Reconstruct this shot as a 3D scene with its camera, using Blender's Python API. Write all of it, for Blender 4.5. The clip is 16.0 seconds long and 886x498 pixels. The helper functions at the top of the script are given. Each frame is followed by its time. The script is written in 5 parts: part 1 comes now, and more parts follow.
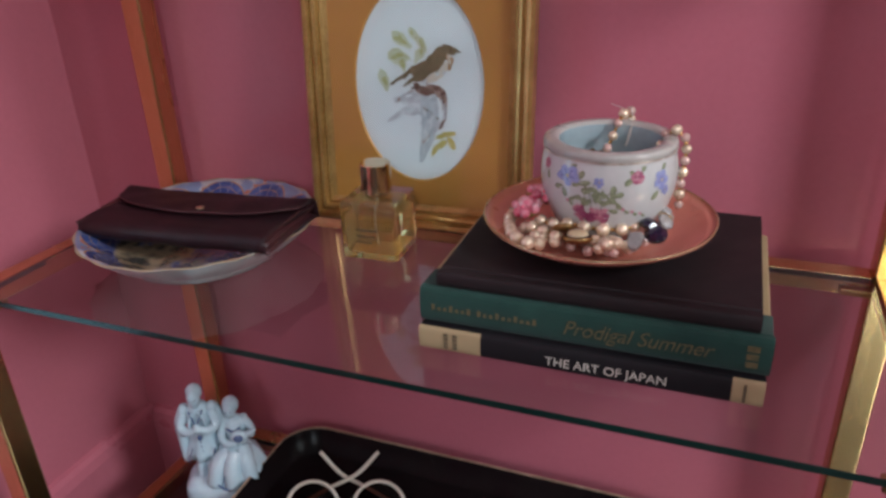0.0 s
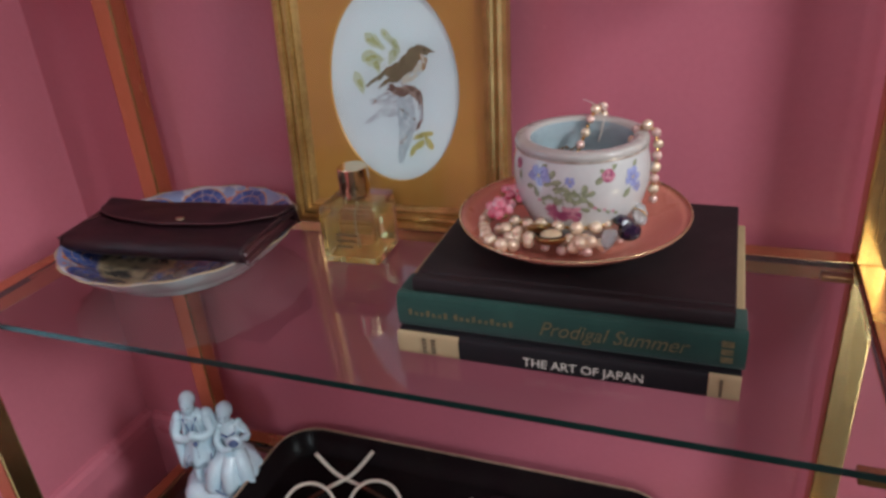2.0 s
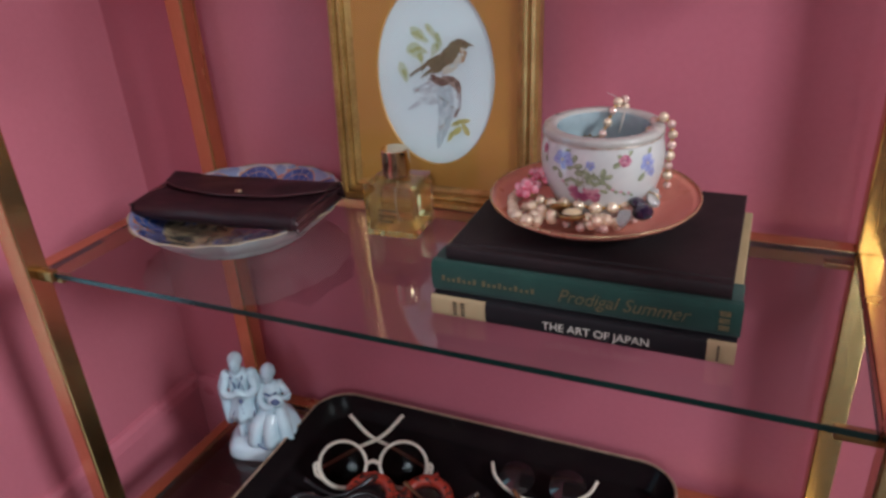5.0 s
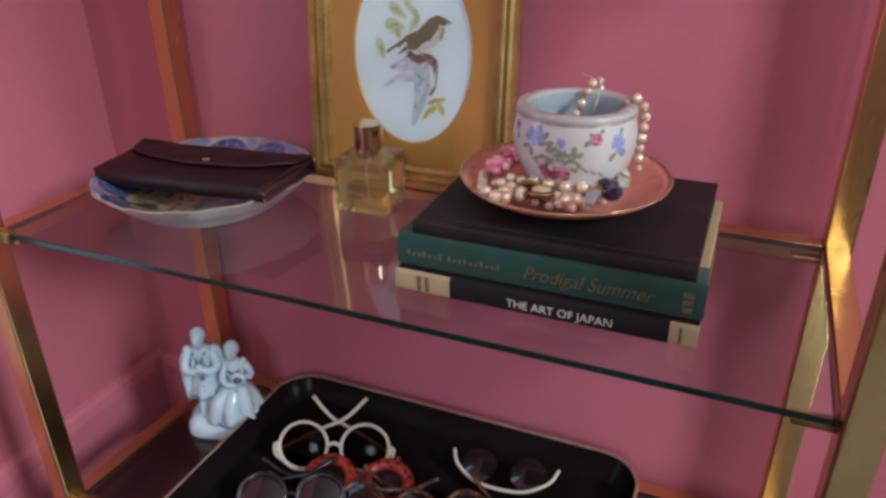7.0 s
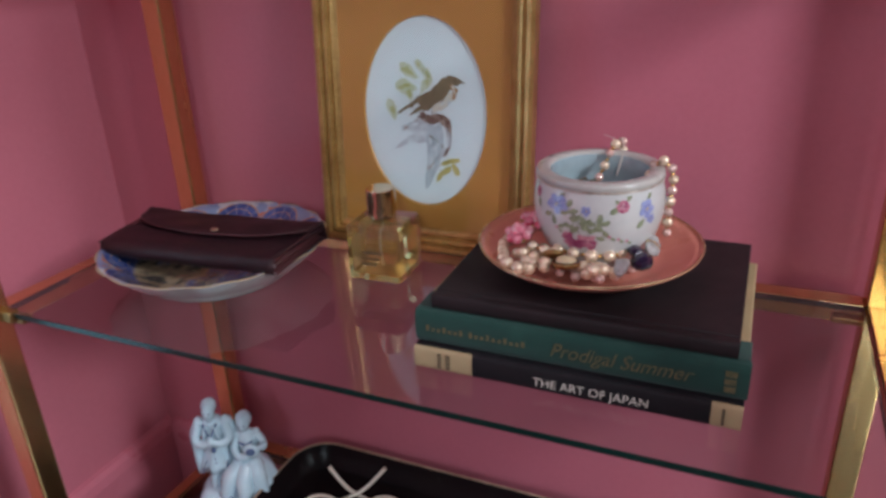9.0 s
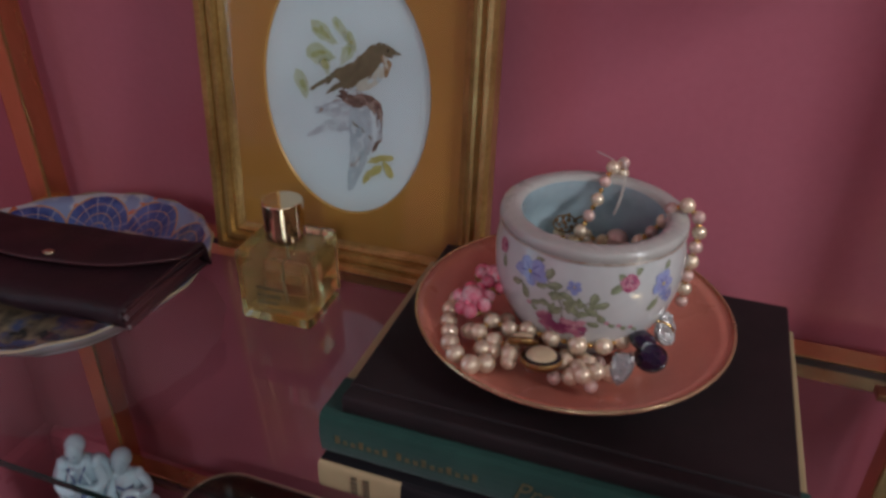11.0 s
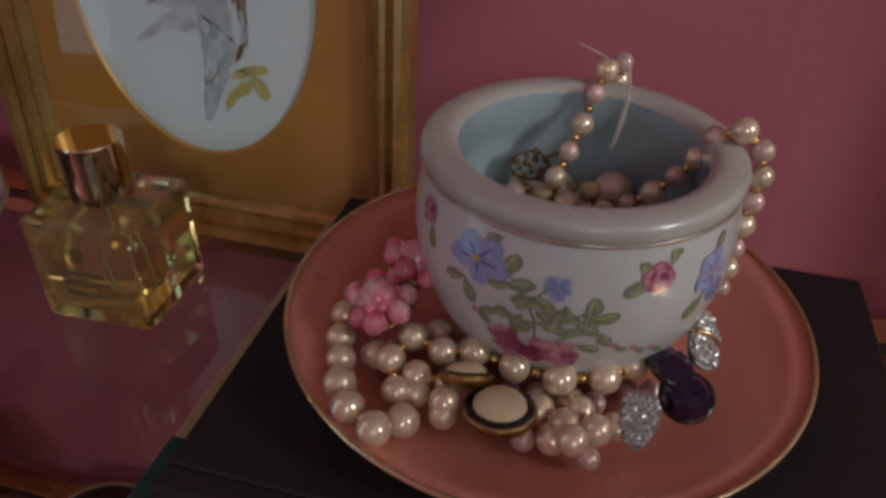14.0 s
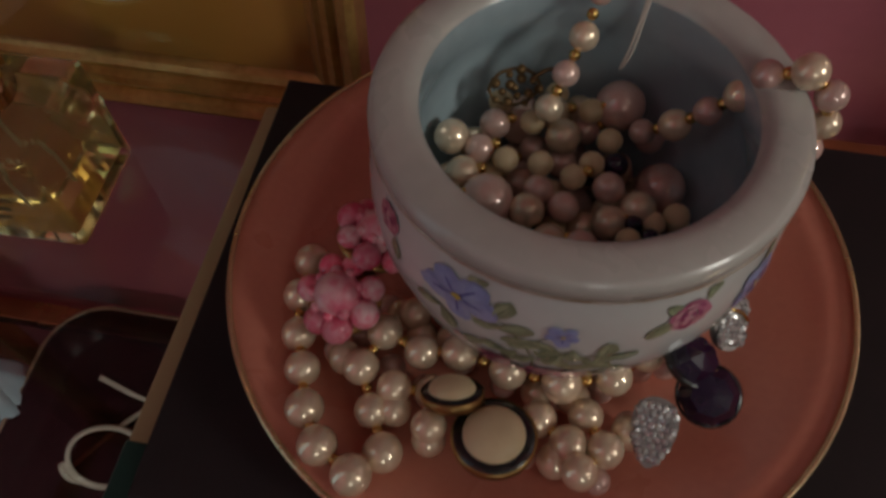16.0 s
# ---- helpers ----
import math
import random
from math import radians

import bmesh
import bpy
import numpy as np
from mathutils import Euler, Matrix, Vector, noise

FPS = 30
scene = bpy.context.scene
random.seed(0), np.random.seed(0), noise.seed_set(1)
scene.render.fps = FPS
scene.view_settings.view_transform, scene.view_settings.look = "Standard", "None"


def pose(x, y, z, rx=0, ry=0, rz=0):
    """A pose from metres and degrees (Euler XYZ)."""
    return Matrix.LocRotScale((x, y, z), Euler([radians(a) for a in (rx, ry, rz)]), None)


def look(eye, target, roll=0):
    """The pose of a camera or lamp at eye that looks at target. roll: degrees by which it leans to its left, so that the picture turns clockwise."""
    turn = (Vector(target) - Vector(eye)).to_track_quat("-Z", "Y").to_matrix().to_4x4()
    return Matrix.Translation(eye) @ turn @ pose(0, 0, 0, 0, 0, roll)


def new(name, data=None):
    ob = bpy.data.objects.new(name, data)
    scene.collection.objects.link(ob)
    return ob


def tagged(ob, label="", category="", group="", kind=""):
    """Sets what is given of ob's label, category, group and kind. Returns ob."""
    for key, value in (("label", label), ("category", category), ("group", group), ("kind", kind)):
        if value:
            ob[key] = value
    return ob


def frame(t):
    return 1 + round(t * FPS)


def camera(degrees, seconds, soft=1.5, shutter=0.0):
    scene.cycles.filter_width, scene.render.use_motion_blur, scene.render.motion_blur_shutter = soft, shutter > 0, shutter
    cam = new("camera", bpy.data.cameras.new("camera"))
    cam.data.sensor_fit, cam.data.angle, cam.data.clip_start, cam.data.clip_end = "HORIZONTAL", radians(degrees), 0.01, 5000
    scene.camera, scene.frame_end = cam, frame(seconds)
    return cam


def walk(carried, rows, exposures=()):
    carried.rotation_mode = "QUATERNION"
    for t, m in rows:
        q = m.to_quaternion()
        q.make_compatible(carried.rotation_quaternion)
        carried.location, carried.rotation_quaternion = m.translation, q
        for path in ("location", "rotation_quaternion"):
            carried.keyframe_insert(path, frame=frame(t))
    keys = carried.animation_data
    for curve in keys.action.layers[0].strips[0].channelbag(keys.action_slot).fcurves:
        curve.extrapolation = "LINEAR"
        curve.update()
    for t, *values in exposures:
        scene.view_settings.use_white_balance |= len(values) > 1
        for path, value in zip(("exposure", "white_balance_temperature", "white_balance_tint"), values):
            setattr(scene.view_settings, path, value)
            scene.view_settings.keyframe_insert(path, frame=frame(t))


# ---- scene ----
cam = camera(62.4, 16.0, 3.0, 0.5)
PATH = [
    (0, (0.014, 0.083, 0.804), (-0.657, 1.763, -0.049), -2.2),
    (0.5, (0.019, 0.098, 0.796), (-0.692, 1.754, -0.071), -3.0),
    (1, (0.015, 0.095, 0.799), (-0.694, 1.759, -0.054), -3.7),
    (1.5, (0.02, 0.097, 0.804), (-0.677, 1.757, -0.067), -4.2),
    (2, (0.033, 0.096, 0.814), (-0.645, 1.757, -0.069), -4.7),
    (2.5, (0.049, 0.073, 0.823), (-0.689, 1.707, -0.062), -5.1),
    (3, (0.063, 0.053, 0.83), (-0.699, 1.667, -0.072), -4.6),
    (5.5, (0.057, 0.035, 0.825), (-0.694, 1.665, -0.059), -3.2),
    (6, (0.063, 0.037, 0.817), (-0.655, 1.705, -0.021), -1.0),
    (6.5, (0.065, 0.038, 0.803), (-0.637, 1.695, -0.07), -0.3),
    (7, (0.068, 0.038, 0.804), (-0.64, 1.681, -0.091), -0.6),
    (7.5, (0.067, 0.038, 0.805), (-0.659, 1.665, -0.105), -1.5),
    (8, (0.062, 0.04, 0.803), (-0.676, 1.67, -0.091), -1.4),
    (8.5, (0.049, 0.046, 0.813), (-0.712, 1.685, -0.044), -2.5),
    (9, (0.047, 0.073, 0.817), (-0.705, 1.743, 0.015), -2.5),
    (9.2, (0.05, 0.093, 0.82), (-0.654, 1.773, -0.006), -2.8),
    (11.5, (-0.032, 0.294, 0.816), (-0.601, 1.923, -0.196), 1.0),
    (12, (-0.024, 0.304, 0.81), (-0.573, 1.947, -0.19), 1.2),
    (12.5, (-0.03, 0.319, 0.802), (-0.578, 1.937, -0.24), 1.6),
    (13, (-0.055, 0.382, 0.753), (-0.455, 1.99, -0.367), 3.7),
    (13.5, (-0.059, 0.417, 0.742), (-0.413, 2.044, -0.366), 3.5),
    (14, (-0.055, 0.416, 0.744), (-0.446, 1.997, -0.418), 1.7),
    (14.5, (-0.068, 0.456, 0.763), (-0.379, 1.861, -0.626), 2.7),
    (15, (-0.074, 0.493, 0.764), (-0.303, 1.636, -0.861), 1.3),
    (15.5, (-0.072, 0.511, 0.767), (-0.291, 1.574, -0.913), -1.5),
    (16, (-0.073, 0.503, 0.763), (-0.28, 1.541, -0.934), -1.1),
]
EXPOSURES = [(0.0, -0.05, 6500, 10), (2.5, 0.05, 6600, 8), (5.5, 0.05, 6400, 9), (7.0, 0.15, 6400, 10), (9.0, 0.0, 6300, 10), (11.5, -0.84, 6650, 10), (13.0, -1.02, 6900, 9), (14.0, -1.03, 7000, 10), (14.5, -1.14, 7350, 7), (15.0, -1.38, 7600, 6), (16.0, -1.46, 7600, 7)]
walk(cam, [(t, look(eye, target, roll)) for t, eye, target, roll in PATH], EXPOSURES)

# ---- world and large lights ----
world = bpy.data.worlds.new("sky")
scene.world = world
world.use_nodes = True
wn = world.node_tree.nodes
sky = wn.new("ShaderNodeTexSky")
sky.sky_type = "NISHITA"
sky.sun_disc = False
sky.sun_elevation, sky.sun_rotation = radians(38), radians(120)
world.node_tree.links.new(sky.outputs[0], wn["Background"].inputs[0])
wn["Background"].inputs[1].default_value = 0.08


def opening_light(name, m, sx, sy, power, colour):
    data = bpy.data.lights.new(name, "AREA")
    data.shape, data.size, data.size_y = "RECTANGLE", sx, sy
    data.energy, data.color = power, colour
    ob = new(name, data)
    ob.matrix_world = m
    return ob


# ---- the plan, in metres ----
X0, X1, Y0, Y1, HIGH = -0.760, 2.60, -3.6, 0.774, 3.2      # the room
SHELF, LOW = 0.50, 0.145                                   # tops of the two glass shelves
LWIN = (0.10, 0.32, 0.20, 2.05)                            # tall window in the left wall: y, y, z, z
RWIN = (-0.75, -0.15, 1.85, 2.65)                           # window in the right wall
FRONT_FILL = (0.90, 1.70, 2.10, 3.00)                            # opening added for fill light, high in the unseen front wall: x, x, z, z
opening_light("daylight_left", look((X0 - 0.05, (LWIN[0] + LWIN[1]) / 2, (LWIN[2] + LWIN[3]) / 2), (X0 + 1, (LWIN[0] + LWIN[1]) / 2, (LWIN[2] + LWIN[3]) / 2)), LWIN[1] - LWIN[0], LWIN[3] - LWIN[2], 2.8, (0.46, 0.78, 1.0))
opening_light("daylight_right", look((X1 + 0.05, (RWIN[0] + RWIN[1]) / 2, (RWIN[2] + RWIN[3]) / 2), (X1 - 1, (RWIN[0] + RWIN[1]) / 2, (RWIN[2] + RWIN[3]) / 2)), RWIN[1] - RWIN[0], RWIN[3] - RWIN[2], 106.0, (0.86, 0.94, 1.0))
# added fill from the front that brightens the back wall and jar; source unseen
opening_light("fill_front", look(((FRONT_FILL[0] + FRONT_FILL[1]) / 2, Y0 - 0.05, (FRONT_FILL[2] + FRONT_FILL[3]) / 2), ((FRONT_FILL[0] + FRONT_FILL[1]) / 2, Y0 + 1, (FRONT_FILL[2] + FRONT_FILL[3]) / 2)), FRONT_FILL[1] - FRONT_FILL[0], FRONT_FILL[3] - FRONT_FILL[2], 47.0, (0.80, 0.92, 1.0))


# ---- materials ----
def mat(name, colour, rough=0.5, metal=0.0, second=None, scale=20.0, fine=300.0, bump=0.0, bump_scale=None, spread=0.5, rough_var=0.1, stretch=(1, 1, 1), coat=0.0, sheen=0.0, random_tint=0.0, trans=0.0, ior=1.45):
    m = bpy.data.materials.new(name)
    m.use_nodes = True
    nt = m.node_tree
    n, link = nt.nodes, nt.links.new
    b = n["Principled BSDF"]
    second = second or tuple(c * 0.78 for c in colour)
    co = n.new("ShaderNodeTexCoord")
    mp = n.new("ShaderNodeMapping")
    mp.inputs["Scale"].default_value = stretch
    link(co.outputs["Object"], mp.inputs[0])
    big = n.new("ShaderNodeTexNoise")
    big.inputs["Scale"].default_value, big.inputs["Detail"].default_value = scale, 4
    small = n.new("ShaderNodeTexNoise")
    small.inputs["Scale"].default_value, small.inputs["Detail"].default_value = fine, 3
    link(mp.outputs[0], big.inputs[0]), link(mp.outputs[0], small.inputs[0])
    add = n.new("ShaderNodeMath")
    add.operation = "MULTIPLY_ADD"
    add.inputs[1].default_value = 0.4
    link(small.outputs[0], add.inputs[0]), link(big.outputs[0], add.inputs[2])
    rng = n.new("ShaderNodeMapRange")
    rng.inputs[1].default_value, rng.inputs[2].default_value = 0.7 - spread * 0.5, 0.7 + spread * 0.5
    link(add.outputs[0], rng.inputs[0])
    mix = n.new("ShaderNodeMix")
    mix.data_type = "RGBA"
    mix.inputs[6].default_value, mix.inputs[7].default_value = (*colour, 1), (*second, 1)
    link(rng.outputs[0], mix.inputs[0])
    last = mix.outputs[2]
    if random_tint:
        info = n.new("ShaderNodeObjectInfo")
        hsv = n.new("ShaderNodeHueSaturation")
        r2 = n.new("ShaderNodeMapRange")
        r2.inputs[3].default_value, r2.inputs[4].default_value = 1 - random_tint, 1 + random_tint
        link(info.outputs["Random"], r2.inputs[0]), link(r2.outputs[0], hsv.inputs["Value"]), link(last, hsv.inputs["Color"])
        last = hsv.outputs[0]
    link(last, b.inputs["Base Color"])
    rr = n.new("ShaderNodeMapRange")
    rr.inputs[3].default_value, rr.inputs[4].default_value = max(0.02, rough - rough_var), min(1, rough + rough_var)
    link(big.outputs[0], rr.inputs[0]), link(rr.outputs[0], b.inputs["Roughness"])
    b.inputs["Metallic"].default_value = metal
    b.inputs["Coat Weight"].default_value = coat
    b.inputs["Coat Roughness"].default_value = 0.08
    b.inputs["Sheen Weight"].default_value = sheen
    b.inputs["Transmission Weight"].default_value = trans
    b.inputs["IOR"].default_value = ior
    if bump:
        tex = small
        if bump_scale:
            tex = n.new("ShaderNodeTexNoise")
            tex.inputs["Scale"].default_value, tex.inputs["Detail"].default_value = bump_scale, 5
            link(mp.outputs[0], tex.inputs[0])
        bp = n.new("ShaderNodeBump")
        bp.inputs["Strength"].default_value, bp.inputs["Distance"].default_value = 0.6, bump
        link(tex.outputs[0], bp.inputs["Height"]), link(bp.outputs[0], b.inputs["Normal"])
    return m


def pane(name, tint, gloss_rough=0.02, ior=1.5, gloss=(1, 1, 1), facing=False):
    """Clear sheet: what lies behind, under a Fresnel gloss."""
    m = bpy.data.materials.new(name)
    m.use_nodes = True
    n, link = m.node_tree.nodes, m.node_tree.links.new
    n.remove(n["Principled BSDF"])
    t, g, f, x = n.new("ShaderNodeBsdfTransparent"), n.new("ShaderNodeBsdfGlossy"), n.new("ShaderNodeFresnel"), n.new("ShaderNodeMixShader")
    t.inputs[0].default_value = (*tint, 1)
    g.inputs["Roughness"].default_value = gloss_rough
    g.inputs[0].default_value = (*gloss, 1)
    f.inputs[0].default_value = ior
    amount = f.outputs[0]
    if facing:
        lw, pw, ma = n.new("ShaderNodeLayerWeight"), n.new("ShaderNodeMath"), n.new("ShaderNodeMath")
        pw.operation, ma.operation = "POWER", "MULTIPLY_ADD"
        pw.inputs[1].default_value, ma.inputs[1].default_value, ma.inputs[2].default_value = 3.0, 0.55, 0.06
        link(lw.outputs["Facing"], pw.inputs[0]), link(pw.outputs[0], ma.inputs[0])
        amount = ma.outputs[0]
    link(amount, x.inputs[0]), link(t.outputs[0], x.inputs[1]), link(g.outputs[0], x.inputs[2])
    link(x.outputs[0], n["Material Output"].inputs[0])
    return m


M_WALL = mat("pink_paint", (0.56, 0.168, 0.218), 0.32, second=(0.50, 0.142, 0.188), scale=3, fine=160, bump=0.0001, bump_scale=420, rough_var=0.04)
M_TRIM = mat("pink_trim_paint", (0.56, 0.168, 0.218), 0.28, second=(0.50, 0.142, 0.188), scale=6, fine=120, bump=0.0002)
M_CEIL = mat("ceiling_paint", (0.52, 0.50, 0.48), 0.8, scale=2, fine=80, bump=0.0004)
M_FLOOR = mat("dark_wood", (0.06, 0.028, 0.020), 0.32, second=(0.025, 0.012, 0.010), scale=9, fine=60, stretch=(12, 1, 1), bump=0.0004, random_tint=0.25)
M_BRASS = mat("brass", (0.84, 0.60, 0.30), 0.25, 1.0, second=(0.62, 0.40, 0.16), scale=14, fine=220, bump=0.00008, rough_var=0.10, stretch=(1, 1, 0.25))
M_BRASS_DULL = mat("tarnished_brass", (0.50, 0.31, 0.12), 0.36, 1.0, second=(0.26, 0.15, 0.06), scale=25, fine=250, bump=0.0001)
M_GLASS = pane("shelf_glass", (0.84, 0.88, 0.86), 0.01, facing=True)
M_GEDGE = mat("glass_edge", (0.008, 0.030, 0.025), 0.16, ior=1.25, second=(0.004, 0.016, 0.014), scale=8, fine=90, coat=0.15)
M_GILT = mat("gilt_moulding", (0.68, 0.45, 0.17), 0.32, 0.7, second=(0.36, 0.20, 0.06), scale=30, fine=260, stretch=(1, 1, 1), bump=0.0003)
M_MAT = mat("gold_mat_board", (0.57, 0.30, 0.075), 0.40, 0.15, second=(0.50, 0.25, 0.058), scale=12, fine=500, bump=0.0001)
M_PAPER = mat("print_paper", (0.74, 0.81, 0.82), 0.6, second=(0.68, 0.76, 0.78), scale=30, fine=400, bump=0.0001)
M_BIRD = mat("brown_wash", (0.27, 0.21, 0.11), 0.7, second=(0.17, 0.13, 0.07), scale=160, fine=700)
M_WING = mat("dark_brown_wash", (0.15, 0.115, 0.06), 0.7, second=(0.22, 0.17, 0.09), scale=200, fine=800)
M_BREAST = mat("cream_wash", (0.68, 0.66, 0.57), 0.7, second=(0.60, 0.55, 0.44), scale=160, fine=600)
M_RUST = mat("rust_wash", (0.36, 0.19, 0.08), 0.7, second=(0.48, 0.30, 0.16), scale=160, fine=600)
M_STUMP = mat("bark_wash", (0.22, 0.13, 0.09), 0.7, second=(0.12, 0.07, 0.055), scale=160, fine=600)
M_STUMP2 = mat("pale_bark_wash", (0.42, 0.30, 0.24), 0.7, second=(0.30, 0.20, 0.16), scale=160, fine=600)
M_LIMB = mat("blue_grey_wash", (0.37, 0.44, 0.48), 0.7, second=(0.52, 0.59, 0.62), scale=110, fine=500, spread=0.35)
M_LIMB2 = mat("pale_grey_wash", (0.55, 0.61, 0.63), 0.7, second=(0.66, 0.72, 0.73), scale=90, fine=500, spread=0.35)
M_LIMB3 = mat("dove_grey_wash", (0.45, 0.48, 0.51), 0.7, second=(0.57, 0.60, 0.63), scale=90, fine=500, spread=0.35)
M_LEAF = mat("olive_wash", (0.38, 0.39, 0.13), 0.7, second=(0.52, 0.54, 0.30), scale=110, fine=500, spread=0.35)
M_LEAFP = mat("pale_sage_wash", (0.50, 0.55, 0.36), 0.7, second=(0.60, 0.65, 0.52), scale=110, fine=500, spread=0.35)
M_LEAFY = mat("yellow_leaf_wash", (0.50, 0.42, 0.10), 0.7, second=(0.62, 0.57, 0.28), scale=110, fine=500)
M_PICGLASS = pane("picture_glass", (0.97, 0.97, 0.97), 0.02)
M_CLEAR = bpy.data.materials.new("clear_face")
M_CLEAR.use_nodes = True
_n = M_CLEAR.node_tree.nodes
_n.remove(_n["Principled BSDF"])
M_CLEAR.node_tree.links.new(_n.new("ShaderNodeBsdfTransparent").outputs[0], _n["Material Output"].inputs[0])
M_PORC = mat("white_porcelain", (0.62, 0.615, 0.595), 0.22, second=(0.55, 0.545, 0.53), scale=20, fine=200, coat=0.5)
M_PORCIN = mat("pale_blue_glaze", (0.37, 0.46, 0.50), 0.12, second=(0.31, 0.38, 0.41), scale=25, fine=200, coat=1.0)
M_RIM = mat("rim_glaze", (0.49, 0.465, 0.43), 0.28, second=(0.42, 0.395, 0.365), scale=25, fine=200, coat=0.4)
M_GOLDLINE = mat("worn_gold_line", (0.34, 0.22, 0.14), 0.35, 0.4, second=(0.62, 0.55, 0.48), scale=120, fine=500)
M_VIOLET = mat("violet_glaze", (0.26, 0.28, 0.53), 0.2, second=(0.38, 0.41, 0.62), scale=260, fine=900, coat=0.4)
M_VIOLETP = mat("pale_violet_glaze", (0.38, 0.42, 0.66), 0.2, second=(0.26, 0.29, 0.56), scale=300, fine=900, coat=0.4)
M_VIOLETD = mat("deep_violet_glaze", (0.10, 0.09, 0.32), 0.2, second=(0.16, 0.15, 0.40), scale=300, fine=900, coat=0.4)
M_ROSE = mat("rose_glaze", (0.44, 0.10, 0.19), 0.2, second=(0.56, 0.22, 0.30), scale=260, fine=900, coat=0.4)
M_ROSEP = mat("pale_rose_glaze", (0.64, 0.34, 0.38), 0.2, second=(0.54, 0.20, 0.27), scale=300, fine=900, coat=0.4)
M_MAG = mat("magenta_glaze", (0.26, 0.04, 0.11), 0.2, second=(0.40, 0.11, 0.20), scale=200, fine=900, coat=0.4)
M_GREEN = mat("leaf_glaze", (0.20, 0.22, 0.13), 0.2, second=(0.30, 0.32, 0.21), scale=260, fine=900, coat=0.4)
M_GREENP = mat("pale_leaf_glaze", (0.40, 0.43, 0.28), 0.2, second=(0.30, 0.34, 0.20), scale=300, fine=900, coat=0.4)
M_GREEND = mat("deep_leaf_glaze", (0.15, 0.16, 0.10), 0.2, second=(0.18, 0.18, 0.11), scale=300, fine=900, coat=0.4)
M_YEL = mat("yellow_glaze", (0.6, 0.45, 0.08), 0.3)
M_PINKPL = mat("pink_plate_glaze", (0.66, 0.245, 0.170), 0.28, second=(0.57, 0.19, 0.135), scale=25, fine=420, coat=0.35, bump=0.0001)
M_GOLDRIM = mat("gold_rim", (0.75, 0.55, 0.32), 0.25, 0.8, scale=60, fine=300)
M_PEARL = mat("pearl", (0.82, 0.66, 0.49), 0.22, 0.45, second=(0.74, 0.56, 0.40), scale=120, fine=900, coat=0.8, random_tint=0.12, rough_var=0.05)
M_PEARLP = mat("pink_pearl", (0.76, 0.52, 0.46), 0.20, 0.30, second=(0.64, 0.41, 0.35), scale=120, fine=900, coat=0.8, random_tint=0.14, rough_var=0.05)
M_GOLD = mat("gold_spacer", (0.75, 0.47, 0.16), 0.22, 1.0, scale=200, fine=900)
M_THREAD = mat("thread", (0.62, 0.55, 0.48), 0.7, fine=900)
M_PINKB = mat("pink_bead", (0.72, 0.07, 0.15), 0.26, second=(0.76, 0.24, 0.31), scale=150, fine=500, coat=0.4, random_tint=0.25, spread=0.22)
M_PINKPALE = mat("pale_pink_bead", (0.78, 0.46, 0.48), 0.26, second=(0.72, 0.14, 0.22), scale=130, fine=500, coat=0.4, random_tint=0.15, spread=0.25)
M_BLACK = mat("black_enamel", (0.012, 0.011, 0.012), 0.22, coat=0.5)
M_CREAM = mat("cream_cabochon", (0.74, 0.60, 0.38), 0.35, second=(0.66, 0.50, 0.30), scale=90, fine=500)
M_STONE = mat("dark_amethyst", (0.022, 0.008, 0.032), 0.08, second=(0.010, 0.004, 0.016), scale=40, coat=0.3)
M_RHINE = mat("rhinestone", (0.60, 0.57, 0.54), 0.26, 0.55, second=(0.22, 0.22, 0.24), scale=500, fine=900, spread=0.3)
M_SILVER = mat("silver_setting", (0.40, 0.38, 0.36), 0.55, 0.9, scale=200, fine=900)
M_GREENCL = mat("green_book_cloth", (0.014, 0.056, 0.042), 0.72, ior=1.3, second=(0.009, 0.040, 0.031), scale=40, fine=1500, bump=0.00025, sheen=0.2)
M_BOARD = mat("brown_black_board", (0.022, 0.014, 0.0155), 0.6, ior=1.32, second=(0.015, 0.010, 0.011), scale=40, fine=1300, bump=0.0002)
M_BLACKCL = mat("black_book_cloth", (0.011, 0.009, 0.011), 0.6, ior=1.3, second=(0.012, 0.010, 0.012), scale=40, fine=1500, bump=0.00025)
M_BEIGE = mat("beige_book_cloth", (0.42, 0.31, 0.17), 0.7, second=(0.36, 0.26, 0.14), scale=40, fine=1300, bump=0.00025)
M_PAGES = mat("page_edges", (0.60, 0.47, 0.28), 0.8, second=(0.42, 0.31, 0.17), scale=15, fine=60, stretch=(1, 1, 60), bump=0.0003)
M_FOIL = mat("gold_foil", (0.22, 0.16, 0.075), 0.5, 0.3, second=(0.09, 0.09, 0.05), scale=250, fine=900)
M_INK = mat("pale_lettering", (0.66, 0.60, 0.52), 0.6, fine=900)
M_DARKINK = mat("dark_lettering", (0.12, 0.085, 0.05), 0.7, fine=900)
M_LEATHER = mat("burgundy_leather", (0.028, 0.007, 0.010), 0.50, ior=1.36, second=(0.013, 0.005, 0.007), scale=35, fine=500, bump=0.0007, bump_scale=420, coat=0.04, rough_var=0.12)
M_LEATHER2 = mat("worn_burgundy_edge", (0.065, 0.014, 0.017), 0.45, second=(0.035, 0.010, 0.012), scale=60, fine=500, bump=0.0005)
M_SNAP = mat("snap_brass", (0.66, 0.52, 0.34), 0.3, 1.0, fine=900)
M_AMBER = mat("perfume", (0.93, 0.78, 0.42), 0.06, second=(0.91, 0.74, 0.38), scale=10, rough_var=0.02, trans=0.84, ior=1.08)
